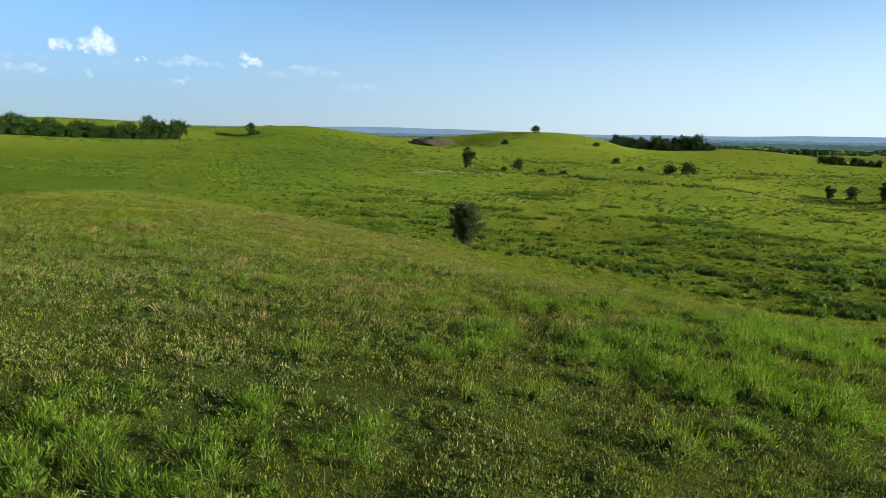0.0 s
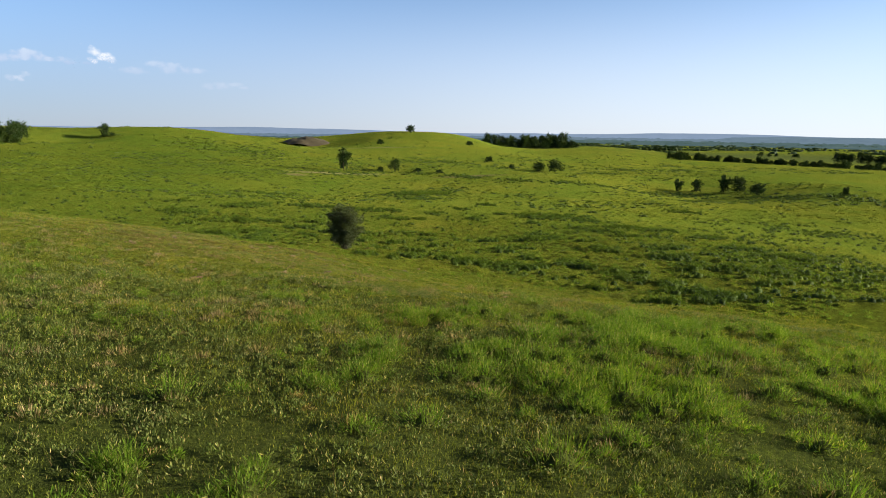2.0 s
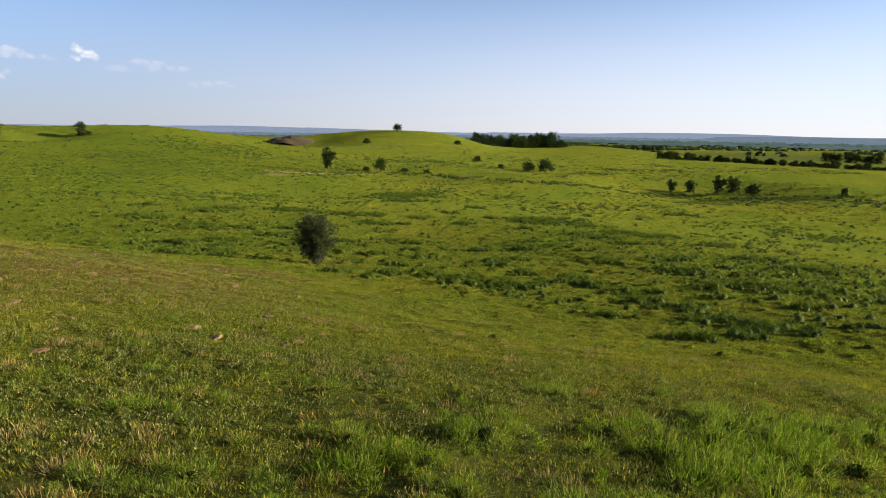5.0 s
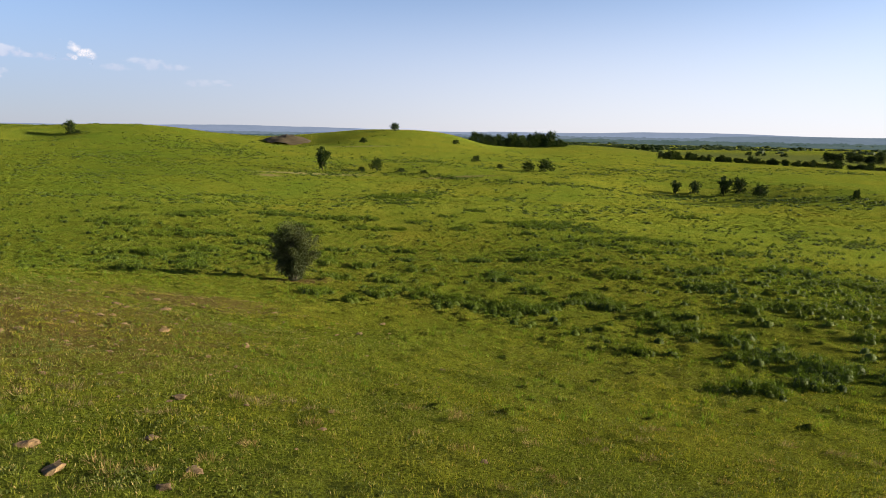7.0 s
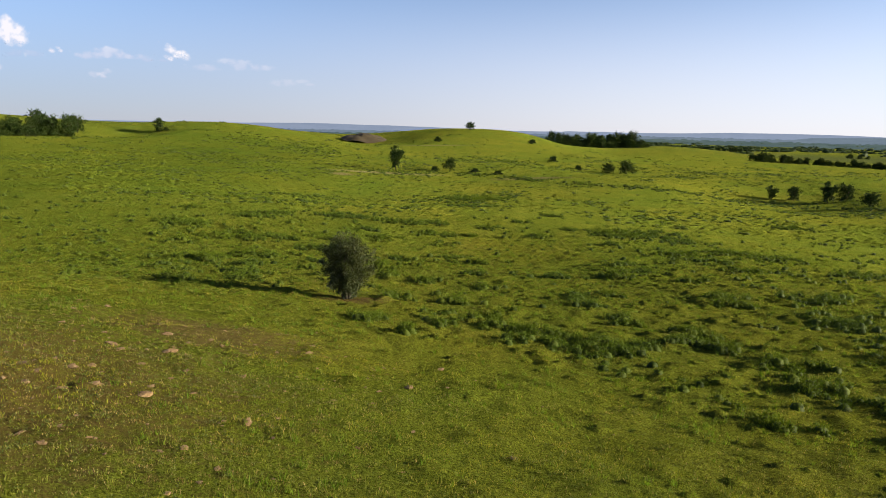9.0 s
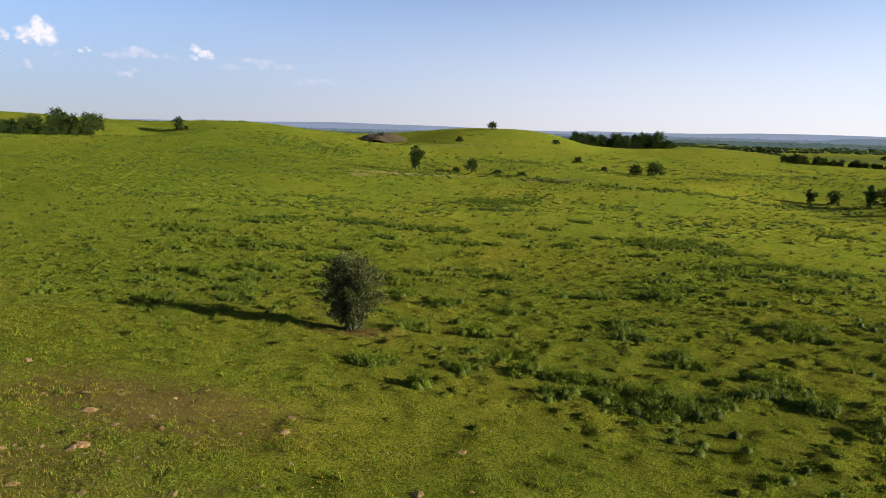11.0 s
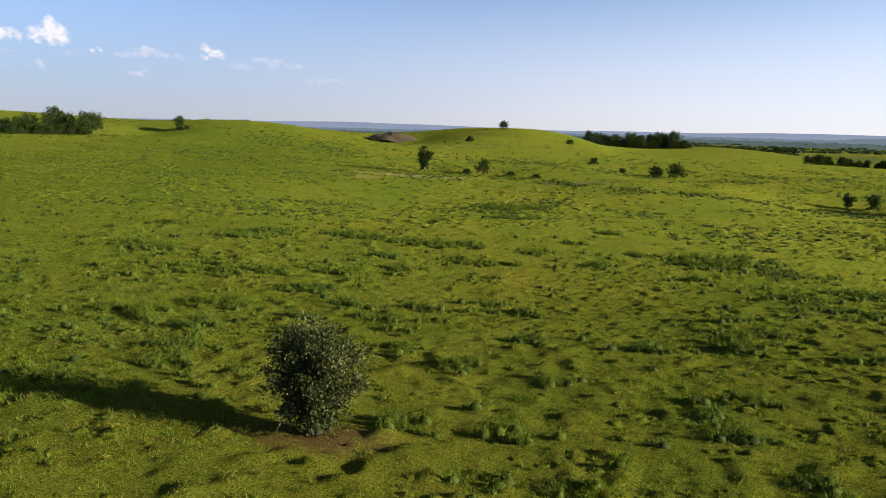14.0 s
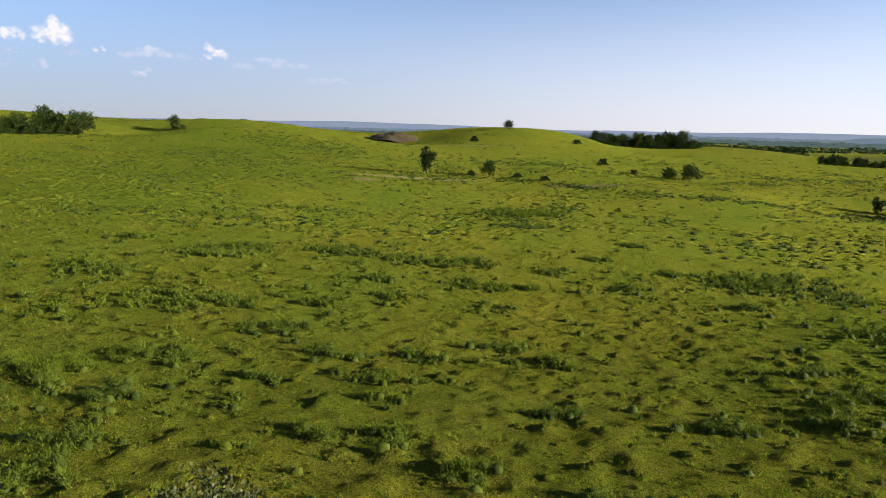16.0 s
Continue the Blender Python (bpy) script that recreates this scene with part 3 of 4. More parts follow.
grove([(-40, 760, 20, 780, 10, 14, 0.9, 0.3, (0, 3, 2))], "trees in the dip behind the hill", "dark tree in the dip behind the hill")


# ---- earth mound ----
def earth_mound():
    n, rings = 40, 12
    verts, faces = [(0, 0, 0)], []
    for k in range(1, rings + 1):
        for j in range(n):
            a = 2 * math.pi * j / n
            q = k / rings
            r = 1 + 0.14 * (float(value_noise(math.cos(a) * 3 + 9, math.sin(a) * 3, 1.0, 5)) - 0.5) * 2
            verts.append((19.5 * q * r * math.cos(a), 11 * q * r * math.sin(a), 0))
    out = []
    cx, cy = -44, 556
    low = float(height(cx, cy))
    for x, y, z in verts:
        q = math.hypot(x / 19.5, y / 11)
        h = 6.6 * (0.5 + 0.5 * math.cos(min(1, q * (0.95 - 0.15 * (x < 0))) * math.pi)) ** 0.5
        h += 2.4 * (float(value_noise(x, y, 4.0, 9)) - 0.5) * min(1, h / 2)
        out.append((x, y, float(height(cx + x, cy + y)) - low + h - 0.5 * (q > 0.9)))
    for j in range(n):
        faces.append((0, 1 + j, 1 + (j + 1) % n))
        for k in range(rings - 1):
            a, b = 1 + k * n + j, 1 + k * n + (j + 1) % n
            faces += [(a, a + n, b + n), (a, b + n, b)]
    ob = new("earth_mound", mesh_of("earth_mound", out, faces, EARTH, True))
    return tagged(ob, "bare brown earth mound in the far pasture", "mound")


earth_mound().matrix_basis = on_ground(-44, 556)


# ---- stones on the knoll ----
def stone_mesh(seed):
    bm = bmesh.new()
    bmesh.ops.create_icosphere(bm, subdivisions=2, radius=1)
    for v in bm.verts:
        c = v.co.copy()
        v.co *= 0.72 + 0.55 * noise.noise(c * 1.3 + Vector((seed * 3.7, 0, 0))) + 0.12 * noise.noise(c * 4 + Vector((0, seed, 0)))
        v.co.z = max(-0.5, min(0.55, v.co.z))
    me = bpy.data.meshes.new("stone")
    bm.to_mesh(me)
    bm.free()
    me.materials.append(STONE)
    return me


STONES = [stone_mesh(k) for k in range(6)]
for k in range(270):
    if k < 190:
        x, y = -8 + RNG.normal() * 5.0, 42 + RNG.normal() * 5.5
    elif k < 240:
        x, y = -4 + RNG.normal() * 6, 50 + RNG.normal() * 3
    else:
        x, y = RNG.uniform(-14, 6), RNG.uniform(18, 36)
    size = min(0.32, 0.065 * math.exp(abs(RNG.normal()) * 0.9))
    ob = tagged(new("stone", STONES[k % 6]), "weathered tan limestone lying in the grass", "stone", "stones on the knoll")
    ob.matrix_basis = Matrix.LocRotScale((x, y, float(height(x, y)) + size * 0.02), Euler((RNG.normal() * 0.15, RNG.normal() * 0.15, RNG.uniform(0, 6.3))), (size, size * RNG.uniform(0.6, 1), size * RNG.uniform(0.25, 0.45)))


# ---- grass and weeds ----
def segment_far(x, y, points):
    """How far from a line of places in the plan."""
    best = np.full(np.shape(x), 1e9)
    for (ax, ay), (bx, by) in zip(points[:-1], points[1:]):
        t = np.clip(((x - ax) * (bx - ax) + (y - ay) * (by - ay)) / ((bx - ax) ** 2 + (by - ay) ** 2), 0, 1)
        best = np.minimum(best, np.hypot(x - ax - t * (bx - ax), y - ay - t * (by - ay)))
    return best


def bare(x, y):
    """1 where the ground is bare."""
    out = np.zeros(np.shape(x))
    for (cx, cy, _), (rx, ry), _ in BARE_AND_DARKENED[1:4]:
        out = np.maximum(out, np.clip(1.25 - np.hypot((x - cx) / rx, (y - cy) / ry), 0, 1))
    return out


TALL_BAND = [(-14, 25), (-5, 19), (0, 17.3), (4, 15), (9, 13.5), (16, 12)]
GULLY = [(6, 66), (11, 61.5), (15, 57.5), (20, 51.5), (26, 47), (34, 43), (44, 38)]


# Larger groups of weeds: x, y, spread
WEEDS_NEAR_THE_GULLY = [
    (21.1, 40.9, 1.5), (24.9, 41.5, 0.8), (28.6, 43, 1.5), (27.3, 44.5, 1.8), (26.4, 46.8, 1.8), (19.5, 48.7, 0.8), (36, 50.1, 1.1),
    (27, 51.4, 2), (24.8, 53.8, 1.7), (40, 56.4, 2.4), (25.4, 58.1, 1.9), (15.4, 58.9, 1.5), (37.7, 59, 2.4), (3.1, 59, 0.4),
    (33.9, 59.1, 1.7), (15.4, 60.2, 1.5), (10, 60.3, 0.8), (18, 60.5, 1.3), (12.9, 60.6, 1.4), (23.3, 60.8, 1.3), (13.9, 61.4, 1.3),
    (0.2, 62.1, 1.1), (20.8, 62.2, 1.1), (1.2, 62.7, 0.6), (5, 62.7, 0.6), (12.5, 62.9, 1.3), (10.6, 63.2, 1.2), (23, 63.3, 0.9),
]
WEEDS_ROUND_THE_BUSH = [
    (8.3, 63.6, 0.8), (22.6, 65.1, 1.1), (8.9, 66.8, 1), (19.4, 67.3, 0.8), (36, 68.6, 2.3), (19.2, 69.2, 0.7), (52.4, 70.4, 3.4),
    (1.9, 71.6, 1.3), (6.1, 72, 0.9), (18, 73.1, 1.3), (-16.5, 74.8, 1.4), (31.1, 75, 1.9), (17.5, 75.8, 0.8), (31.3, 77.8, 2.1),
    (40.5, 78.3, 3.1), (20.9, 78.6, 1.3), (52.6, 79.7, 3.4), (-11.9, 79.7, 1.6), (9.9, 80.1, 0.9), (4.6, 82.1, 1.3), (-13.3, 82.7, 1.8),
    (-2.6, 85.4, 1), (0.6, 85.6, 1.4), (33.2, 87.9, 1.5), (-14.2, 88.2, 1.5), (18, 89.2, 1.9), (24.8, 89.8, 1.6), (9.6, 90.1, 1.2),
]
WEEDS_PAST_THE_BUSH = [
    (0.2, 90.7, 1.1), (-20, 91.2, 2.1), (-21.3, 92.4, 2.2), (27, 92.5, 2.5), (-18.4, 92.8, 1.8), (-7.4, 92.8, 1.6), (-0.1, 94.5, 1.9),
    (29.8, 95.3, 2.5), (-14.2, 95.3, 2), (-16.7, 95.3, 1.4), (43.3, 96.3, 2.7), (57.6, 96.7, 5.3), (-4.2, 98.1, 2), (29, 99.6, 1.4),
    (2, 99.7, 1.8), (10.8, 100, 1.7), (7.2, 103.1, 1.5), (-10, 103.3, 2), (42.2, 104.2, 3), (-21.4, 107.8, 4.4), (-17.4, 108.5, 3.4),
    (54.3, 109.7, 5.8), (41.1, 110.7, 4.5), (-8.2, 110.7, 1.5), (50.3, 114.8, 4.1), (-1.7, 115.5, 1.9), (-28.8, 116.2, 2.5), (-32.7, 117.8, 2.5),
]
WEEDS_FARTHER_UP = [
    (33.7, 119.5, 1.1), (-4.3, 121.5, 1.7), (6.7, 122.7, 2.7), (11.6, 123.5, 1.7), (23.6, 125.2, 1.8), (47.9, 126.2, 5.4), (-23.9, 126.9, 3.4),
    (38.3, 128.7, 3.3), (106.8, 131.2, 7.1), (0.9, 131.4, 3.1), (15.9, 131.5, 1.9), (42.8, 131.6, 5.1), (-21.1, 132.2, 3.2), (-4.7, 132.8, 2.4),
    (5.7, 132.9, 2.8), (37, 133.6, 3.7), (-11.1, 134, 3.9), (-35.9, 134.1, 2.2), (30.8, 134.6, 1.7), (46.7, 136, 5.7), (23.1, 141, 1.7),
    (32.6, 155.9, 2.6), (-32.5, 163.9, 6.1), (90.4, 165.7, 5.1), (17.3, 179.3, 4.5), (-27.7, 193.8, 7.6), (24.4, 203, 5.3), (16.5, 203.1, 6),
]


def tall_zone(x, y):
    band = np.exp(-(segment_far(x, y, TALL_BAND) / 4.0) ** 2)
    foot = np.exp(-(((x + 4) / 3.5) ** 2 + ((y - 7.3) / 2.2) ** 2))
    side = np.exp(-(((x - 11) / 6) ** 2 + ((y - 16) / 5) ** 2))
    patchy = np.clip((value_noise(x, y, 2.0, 31, 3) - 0.45) * 6, 0, 1)
    left = 1 - 0.65 * np.clip((-1.5 - x) / 3, 0, 1) * np.clip((y - 11) / 4, 0, 1)
    return left * np.clip(np.maximum(np.maximum(band, foot), side), 0, 1) * (0.12 + 0.88 * patchy)


def weed_zone(x, y):
    lush = np.clip((value_noise(x, y, 15, 41, 3) - 0.52 + 0.05 * np.clip((x - 10) / 45, -0.4, 1)) * 5, 0, 1)
    lush = lush * np.clip((value_noise(x, y, 3.0, 43, 2) - 0.38) * 4, 0, 1)
    start = np.clip((segment_far(x, y, [(-60, 74), (-20, 73), (0, 71), (8, 64), (20, 51), (34, 43), (60, 30)]) + 3) / 8, 0, 1)
    lower = (y > 72 - np.clip(x, 0, 60) * 0.8)
    gully = np.exp(-(segment_far(x, y, GULLY) / 1.9) ** 2)
    swath = np.exp(-(((x + 18) / 26) ** 2 + ((y - 112) / 13) ** 2)) * np.clip((value_noise(x, y, 4.0, 49, 3) - 0.42) * 4, 0, 1)
    lush = np.maximum(lush, swath)
    rank = np.exp(-(((x + 17) / 12) ** 2 + ((y - 86) / 13) ** 2)) * np.clip((value_noise(x, y, 3.0, 59, 3) - 0.40) * 4, 0, 1)
    lush = np.maximum(lush, rank * 1.3)
    thicket = np.clip(1.6 - np.hypot((x - 52) / 17, (y - 62) / 14), 0, 1)
    fleck = 0.035 + 0.06 * (x < 0)
    return np.clip(np.maximum(np.maximum(lush * 0.5, fleck) * lower * start, np.maximum(gully * 0.9, thicket * 0.9)), 0, 1)


def plants(x, y, high, leaf, count, rng, wide=0.35):
    """Leafy weeds: upright sprays of leaves round short stems."""
    n = len(x)
    k = np.repeat(np.arange(n), count)
    a, h = rng.uniform(0, 2 * np.pi, len(k)), rng.uniform(0.05, 0.95, len(k))
    high = high * np.ones(n)
    tall = (high * rng.uniform(0.55, 1.25, n))[k]
    out = wide * (high * rng.uniform(0.7, 1.3, n))[k] * np.sqrt(rng.uniform(0.02, 1, len(k))) * (1.1 - 0.5 * h)
    place = np.stack([x[k] + np.cos(a) * out, y[k] + np.sin(a) * out, height(x, y)[k] + tall * h * 0.8], 1)
    way = np.stack([np.cos(a) * 0.5, np.sin(a) * 0.5, rng.uniform(0.5, 1.7, len(k))], 1) + rng.normal(size=(len(k), 3)) * 0.3
    way /= np.linalg.norm(way, axis=1)[:, None]
    return leaves(place, way, leaf * rng.uniform(0.7, 1.4, len(k)), leaf * 0.36, rng)


def tufts(x, y, radius, high, count, rng, leaf):
    """Dense domed tufts of fine upright blades."""
    k = np.repeat(np.arange(len(x)), count)
    a, q = rng.uniform(0, 2 * np.pi, len(k)), np.sqrt(rng.uniform(0, 1, len(k)))
    px, py = x[k] + np.cos(a) * q * radius[k] * 1.25, y[k] + np.sin(a) * q * radius[k] * 0.8
    dome = np.sqrt(1.02 - q * q)
    top = high[k] * dome * rng.uniform(0.45, 1.15, len(k))
    b, tilt = rng.uniform(0, 2 * np.pi, len(k)), rng.uniform(0, 0.4, len(k))
    foot = np.stack([px, py, height(px, py) + top * 0.15], 1)
    tip = foot + np.stack([(np.cos(a) * q * 0.5 + np.cos(b) * tilt) * high[k], (np.sin(a) * q * 0.5 + np.sin(b) * tilt) * high[k], top], 1)
    c = rng.uniform(0, 2 * np.pi, len(k))
    side = np.stack([np.cos(c), np.sin(c), np.zeros(len(k))], 1) * leaf * rng.uniform(0.6, 1.3, len(k))[:, None] * (0.5 + high[k])[:, None]
    mid = foot * 0.5 + tip * 0.5
    verts = np.stack([foot, mid - side, tip, mid + side], 1).reshape(-1, 3)
    n = 4 * np.arange(len(k))[:, None]
    return verts, np.concatenate([n + [0, 1, 2], n + [0, 2, 3]], 1).reshape(-1, 3)


def clumps(x, y, radius, high, count, rng, long, wide):
    """Leafy clumps: leaves spread through a low dome, pointing outwards and up."""
    k = np.repeat(np.arange(len(x)), count)
    way = rng.normal(size=(len(k), 3))
    way[:, 2] = np.abs(way[:, 2])
    way /= np.linalg.norm(way, axis=1)[:, None]
    deep = rng.uniform(0.35, 1.0, len(k)) ** 0.6 * rng.uniform(0.8, 1.15, len(k))
    px, py = x[k] + way[:, 0] * deep * radius[k] * 1.15, y[k] + way[:, 1] * deep * radius[k] * 0.85
    pz = height(x, y)[k] + way[:, 2] * deep * high[k] - 0.02
    point = way * 0.7 + rng.normal(size=(len(k), 3)) * 0.45 + np.array([0, 0, 0.45])
    point /= np.linalg.norm(point, axis=1)[:, None]
    return leaves(np.stack([px, py, pz], 1), point, long * rng.uniform(0.6, 1.3, len(k)), wide, rng)


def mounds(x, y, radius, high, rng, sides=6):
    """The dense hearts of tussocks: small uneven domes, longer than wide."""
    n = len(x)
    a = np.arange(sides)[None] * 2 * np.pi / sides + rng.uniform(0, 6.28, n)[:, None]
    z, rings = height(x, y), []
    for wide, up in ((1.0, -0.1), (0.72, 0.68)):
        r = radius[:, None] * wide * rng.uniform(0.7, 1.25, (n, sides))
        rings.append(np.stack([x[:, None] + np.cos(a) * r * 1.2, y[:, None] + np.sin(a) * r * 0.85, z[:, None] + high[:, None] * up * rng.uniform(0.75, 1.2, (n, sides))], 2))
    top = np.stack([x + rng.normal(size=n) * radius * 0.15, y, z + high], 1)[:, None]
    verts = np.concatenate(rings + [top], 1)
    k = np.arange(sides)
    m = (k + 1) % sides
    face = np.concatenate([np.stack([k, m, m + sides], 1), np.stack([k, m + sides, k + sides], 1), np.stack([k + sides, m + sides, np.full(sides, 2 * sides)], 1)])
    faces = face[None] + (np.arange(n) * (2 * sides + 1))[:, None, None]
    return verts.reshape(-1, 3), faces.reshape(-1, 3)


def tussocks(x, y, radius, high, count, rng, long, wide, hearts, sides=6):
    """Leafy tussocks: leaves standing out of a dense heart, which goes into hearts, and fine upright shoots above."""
    # the heart is an added dome that makes the tussock's shadow solid
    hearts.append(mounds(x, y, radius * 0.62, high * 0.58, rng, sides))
    leafy = (2 * count) // 3
    return [clumps(x, y, radius, high, leafy, rng, long, wide),
            tufts(x, y, radius * 0.9, high * 1.1, count - leafy, rng, wide * 0.17)]


def grassland():
    rng = np.random.default_rng(77)
    thin = lambda x, y: 1 - 0.35 * bare(x, y)
    # short sward, densest where the camera starts low over the knoll
    pieces = []
    for n, box, high, wide in ((130000, (-13, 15, 4.5, 20), 0.085, 0.016), (180000, (-26, 26, 18, 45), 0.09, 0.02), (150000, (-44, 46, 44, 84), 0.085, 0.028), (40000, (44, 120, 20, 84), 0.10, 0.05), (110000, (-75, 130, 82, 150), 0.10, 0.05)):
        x, y = spread(n, box, rng, thin)
        m = 0.6 + 0.8 * value_noise(x, y, 1.6, 51, 2)
        pieces.append(blades(x, y, height(x, y), high * m * rng.uniform(0.6, 1.4, len(x)), wide, 0.7, rng))
    # small grass tufts all over the knoll and its slope
    for n, box in ((17000, (-26, 28, 16, 52)), (9000, (-40, 44, 50, 86))):
        x, y = spread(n, box, rng, lambda x, y: 0.2 + 0.8 * np.clip((value_noise(x, y, 0.9, 53, 2) - 0.35) * 3, 0, 1))
        u = rng.uniform(0, 1, len(x)) ** 1.4
        pieces.append(tufts(x, y, 0.07 + 0.12 * u, 0.08 + 0.12 * u, 13, rng, 0.015))
    stuff("short_grass", pieces, SWARD, "short green pasture grass with dry blades", "grass")
    # broad low herbs of the knoll
    pieces = []
    for n, box, high, leaf, count in ((52000, (-22, 24, 0, 28), 0.13, 0.062, 11), (12000, (-28, 24, 20, 48), 0.12, 0.06, 8), (9000, (-22, 0, 28, 52), 0.09, 0.05, 8)):
        inside = lambda x, y: np.clip(np.minimum(np.minimum(x - box[0], box[1] - x), np.minimum(y - box[2], box[3] - y)) / 5 - 0.5 + 1.3 * value_noise(x, y, 3.0, 63, 2), 0, 1)
        x, y = spread(n, box, rng, lambda x, y: inside(x, y) * (1 - tall_zone(x, y)) * np.clip((value_noise(x, y, 1.1, 61, 2) - 0.25) * 2, 0, 1))
        pieces.append(plants(x, y, high, leaf, count, rng, 0.7))
    stuff("low_herbs", pieces, HERB, "low grey-green herbs covering the knoll", "herbs")
    # tall fresh grass in tufts
    pieces = []
    x, y = spread(6500, (-20, 24, 4, 32), rng, tall_zone)
    u = rng.uniform(0, 1, len(x))
    pieces.append(tufts(x, y, 0.08 + 0.26 * u ** 2, 0.12 + 0.26 * u, 90, rng, 0.004))
    pieces.append(clumps(x, y, 0.09 + 0.26 * u ** 2, 0.12 + 0.26 * u, 70, rng, 0.10, 0.016))
    # the rank growth down the knoll's side
    x, y = spread(2600, (-6, 24, 8, 24), rng, lambda x, y: 0.75 * tall_zone(x, y) * np.clip((x + 2) / 8, 0.1, 1))
    u = rng.uniform(0, 1, len(x))
    hearts = [mounds(x, y, 0.14 + 0.14 * u, 0.10 + 0.15 * u, rng)]
    pieces.append(tufts(x, y, 0.24 + 0.24 * u, 0.28 + 0.34 * u, 110, rng, 0.0045))
    pieces.append(clumps(x, y, 0.24 + 0.24 * u, 0.26 + 0.32 * u, 130, rng, 0.10, 0.018))
    x, y = spread(30000, (-55, 60, 34, 125), rng, lambda x, y: np.clip((value_noise(x, y, 4, 71, 3) - 0.25) * 1.6, 0.05, 0.8) * (1 - bare(x, y)))
    k = np.repeat(np.arange(len(x)), 14)
    d, a = rng.normal(size=len(k)) * 0.10 * (0.5 + rng.uniform(0, 1.2, len(x)))[k], rng.uniform(0, 6.283, len(k))
    tx, ty = x[k] + d * np.cos(a), y[k] + d * np.sin(a)
    pieces.append(blades(tx, ty, height(tx, ty), (0.10 + 0.26 * rng.uniform(0, 1, len(x)) ** 1.7)[k] * rng.uniform(0.6, 1.2, len(k)), 0.03, 0.7, rng))
    x, y = spread(11000, (-60, 75, 34, 150), rng, lambda x, y: np.clip((value_noise(x, y, 5, 73, 3) - 0.22) * 1.7, 0.08, 0.9) * (1 - bare(x, y)) * np.clip((y - 30 + 0.5 * x) / 40, 0.12, 1))
    u = rng.uniform(0, 1, len(x)) ** 1.6
    hearts.append(mounds(x, y, 0.16 + 0.28 * u, 0.05 + 0.11 * u, rng, 6))
    pieces.append(tufts(x, y, 0.16 + 0.28 * u, 0.12 + 0.20 * u, 26, rng, 0.011))
    x, y = spread(24000, (-160, 200, 148, 330), rng, lambda x, y: np.clip((value_noise(x, y, 14, 75, 3) - 0.35) * 2.2, 0.08, 0.9))
    u = rng.uniform(0, 1, len(x)) ** 1.5
    hearts.append(mounds(x, y, 0.4 + 0.8 * u, 0.09 + 0.19 * u, rng, 6))
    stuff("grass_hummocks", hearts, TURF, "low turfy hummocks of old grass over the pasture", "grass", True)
    stuff("tall_grass", pieces, FRESH, "tall fresh bright green grass in tufts", "grass")
    # old dry tufts among the fresh ones
    x, y = spread(4200, (-16, 18, 6, 34), rng, lambda x, y: 0.06 + 0.35 * np.exp(-(segment_far(x, y, TALL_BAND) / 3.5) ** 2) * np.clip((value_noise(x, y, 3.0, 83, 2) - 0.45) * 5, 0, 1))
    u = rng.uniform(0, 1, len(x))
    pieces = [tufts(x, y, 0.10 + 0.16 * u, 0.12 + 0.2 * u, 70, rng, 0.008)]
    x, y = spread(6000, (-22, 3, 26, 54), rng, lambda x, y: 0.1 + 0.7 * bare(x, y))
    u = rng.uniform(0, 1, len(x))
    pieces.append(tufts(x, y, 0.06 + 0.09 * u, 0.05 + 0.07 * u, 18, rng, 0.009))
    stuff("dry_tufts", pieces, STRAW, "dry straw-coloured grass tufts on the knoll", "grass")
    # dead stalks
    x, y = spread(9000, (-16, 20, 4, 34), rng, lambda x, y: 0.12 + 0.7 * tall_zone(x, y))
    stuff("dead_stalks", [blades(x, y, height(x, y), rng.uniform(0.2, 0.55, len(x)), 0.006, 0.5, rng)], STRAW, "thin dead straw-coloured grass stalks", "grass")
    # leafy weeds over the valley floor
    pieces, hearts = [], []
    x, y = spread(15000, (-75, 120, 30, 150), rng, weed_zone)
    u = rng.uniform(0, 1, len(x)) ** 1.5
    near = (y < 100) & (x < 60)
    pieces += tussocks(x[near], y[near], (0.22 + 0.34 * u)[near], (0.26 + 0.40 * u)[near], 84, rng, 0.13, 0.045, hearts)
    pieces += tussocks(x[~near], y[~near], (0.24 + 0.42 * u)[~near], (0.28 + 0.45 * u)[~near], 46, rng, 0.19, 0.07, hearts)
    for gx0, gy0, r in WEEDS_NEAR_THE_GULLY + WEEDS_ROUND_THE_BUSH + WEEDS_PAST_THE_BUSH + WEEDS_FARTHER_UP:
        n = int(6 + 4.5 * min(r, 4.0) ** 1.6)
        x, y = gx0 + rng.normal(size=n) * r * 0.6, gy0 + rng.normal(size=n) * max(0.45, r * 0.4)
        u = rng.uniform(0, 1, n) ** 1.3
        fine = gy0 < 105
        pieces += tussocks(x, y, 0.26 + 0.30 * u, 0.36 + 0.45 * u, 120 if fine else 70, rng, 0.13 if fine else 0.2, 0.045 if fine else 0.07, hearts)
    x, y = spread(26000, (-150, 190, 148, 330), rng, lambda x, y: 0.03 + 0.05 * (x < 5) + 0.5 * np.clip((value_noise(x, y, 18, 45, 3) - 0.53) * 4, 0, 1))
    u = rng.uniform(0, 1, len(x)) ** 2
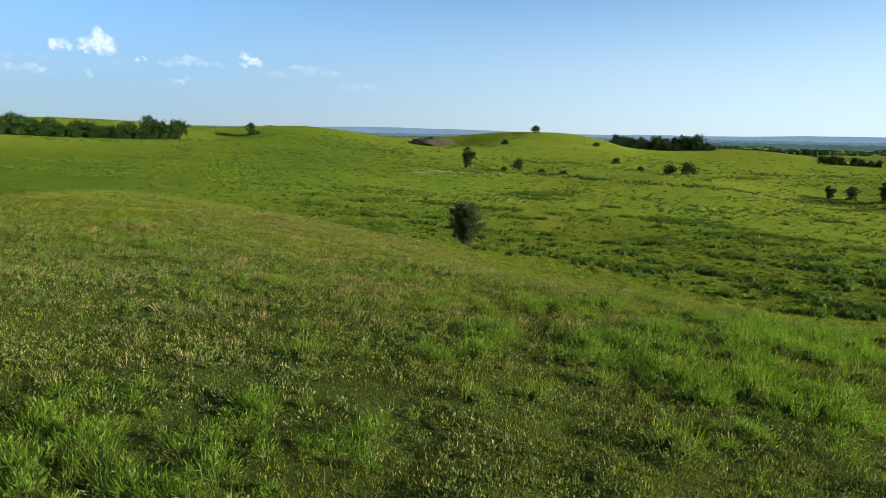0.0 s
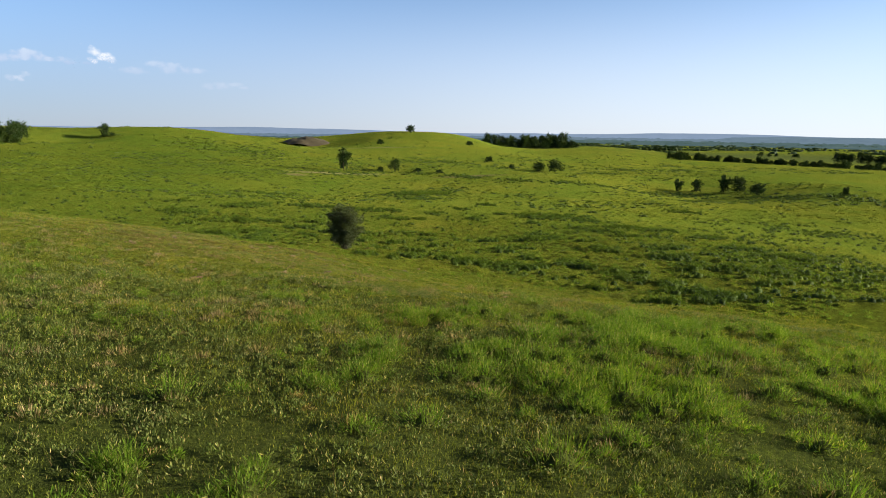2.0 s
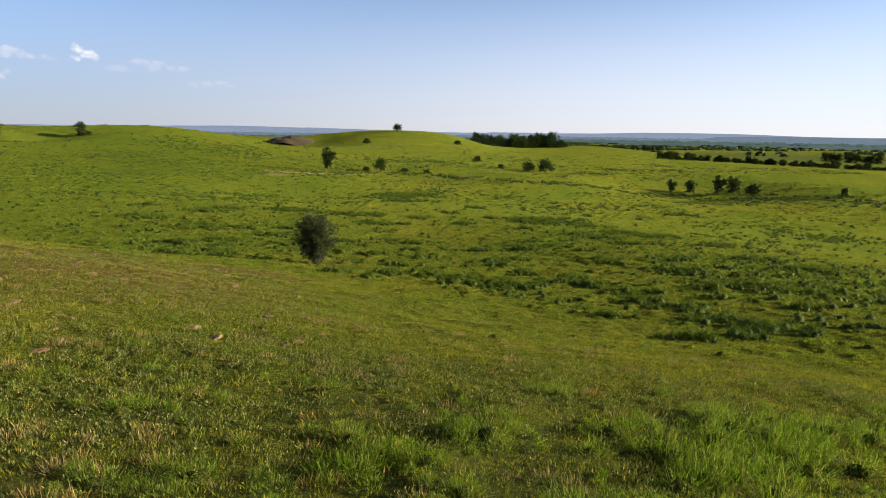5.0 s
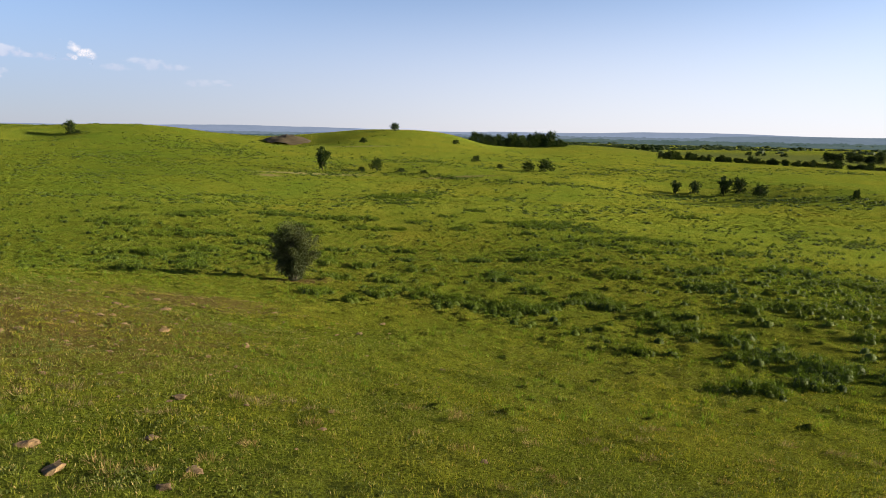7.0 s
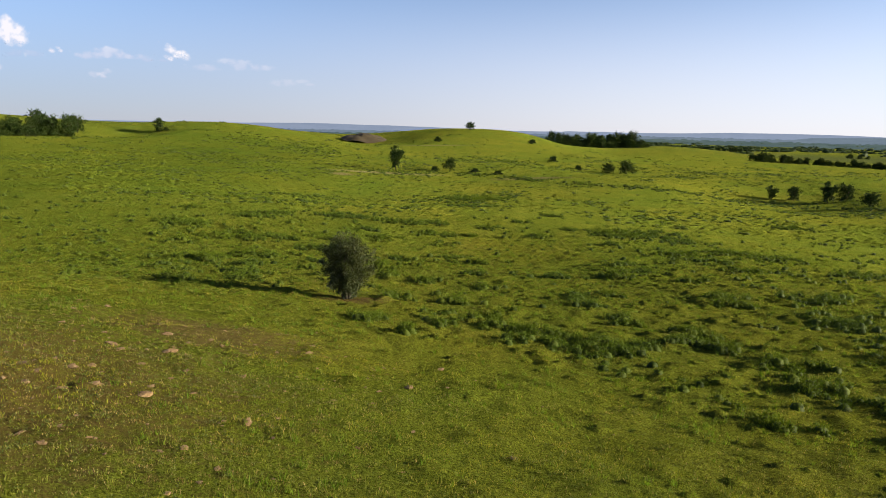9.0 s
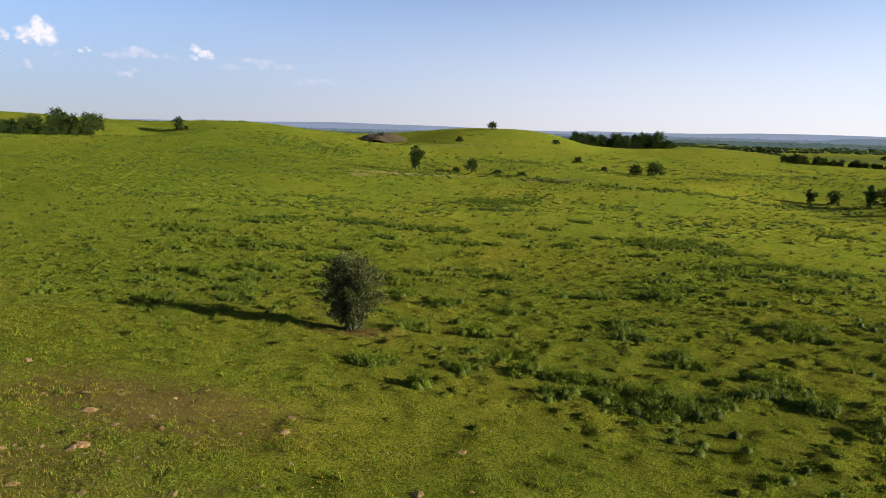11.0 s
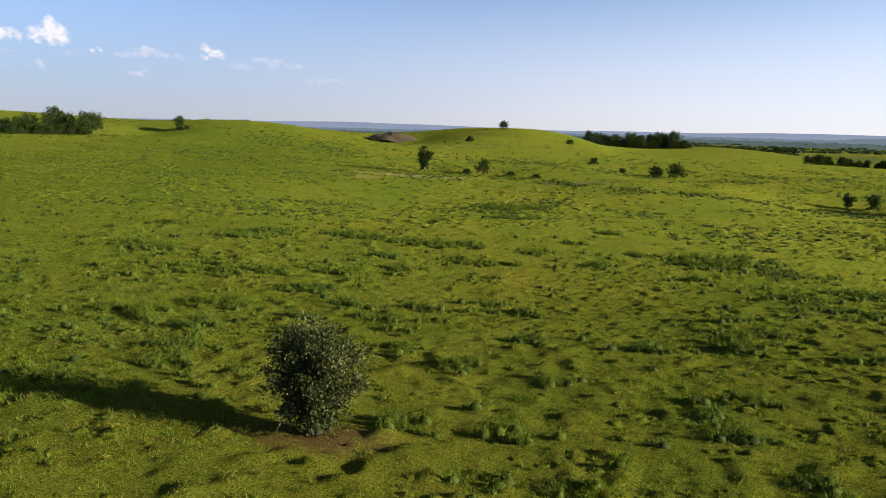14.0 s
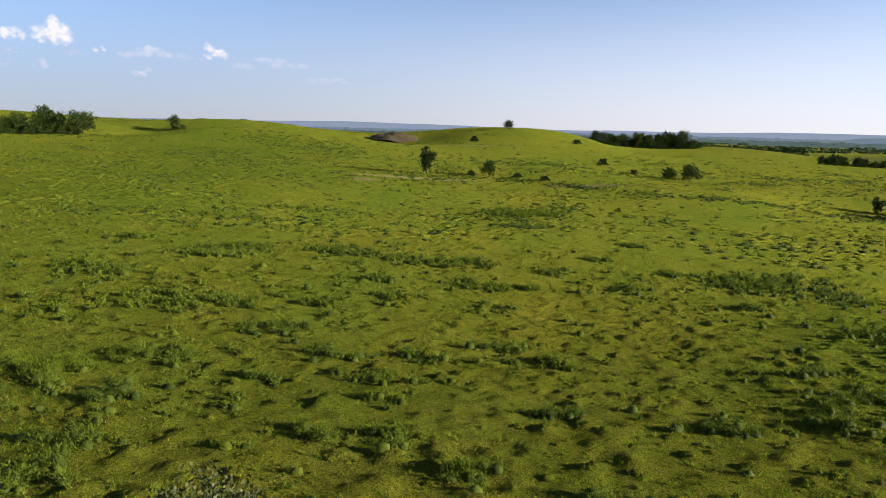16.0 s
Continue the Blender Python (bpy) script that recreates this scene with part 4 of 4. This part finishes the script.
    pieces += tussocks(x, y, 0.5 + 0.9 * u, 0.30 + 0.45 * u, 12, rng, 0.34, 0.17, hearts, 5)
    x, y = spread(450, (8, 34, 199, 214), rng, lambda x, y: np.clip(1.4 - np.hypot((x - 20) / 10, (y - 206) / 6), 0, 1))
    pieces.append(plants(x, y, 0.8, 0.4, 14, rng, 0.7))
    creek = [(24, 288), (41, 272), (56, 251), (72, 242), (90, 240), (110, 244), (130, 249), (148, 241), (156, 205), (166, 184), (220, 150)]
    x, y = spread(30000, (20, 230, 150, 295), rng, lambda x, y: np.exp(-(segment_far(x, y, creek) / 3.2) ** 2) * np.clip(value_noise(x, y, 9, 57, 2) * 1.6 - 0.4, 0.05, 0.8))
    u = rng.uniform(0, 1, len(x)) ** 2
    pieces += tussocks(x, y, 0.5 + 0.7 * u, 0.5 + 0.7 * u, 14, rng, 0.36, 0.16, hearts, 5)
    x, y = spread(26000, (-240, 280, 310, 520), rng, lambda x, y: (0.07 + 0.5 * np.clip((value_noise(x, y, 26, 47, 3) - 0.52) * 4, 0, 1)) * np.clip((425 - y) / 30, 0.12, 1))
    u = rng.uniform(0, 1, len(x)) ** 2
    pieces += tussocks(x, y, 0.8 + 1.3 * u, 0.35 + 0.45 * u, 8, rng, 0.55, 0.30, hearts, 5)
    stuff("weed_hearts", hearts, WEED_HEART_SHADE, "dark domes inside the weed tussocks, inner shade as colour", "weeds", True)
    stuff("leafy_weeds", pieces, WEED, "dark green leafy weeds in patches over the pasture", "weeds")



def far_woods():
    """Tree belts over the far plain."""
    rng = np.random.default_rng(5)
    pieces = []
    for n, box in ((26000, (250, 2300, 900, 2500)), (6000, (-500, 250, 1150, 2500))):
        x, y = spread(n, box, rng, lambda x, y: np.clip((value_noise(x, y * 5.5, 260, 91, 3) - 0.56) * 7, 0, 0.8))
        u = rng.uniform(0.4, 1, len(x))
        pieces += [mounds(x, y, 7 * u, 5.0 * u, rng), clumps(x, y, 6.5 * u, 5.2 * u, 7, rng, 2.2, 1.8)]
    stuff("far_woods", pieces, TREE_LEAF, "dark tree belts and woods over the far plain", "woods")


far_woods()
grassland()
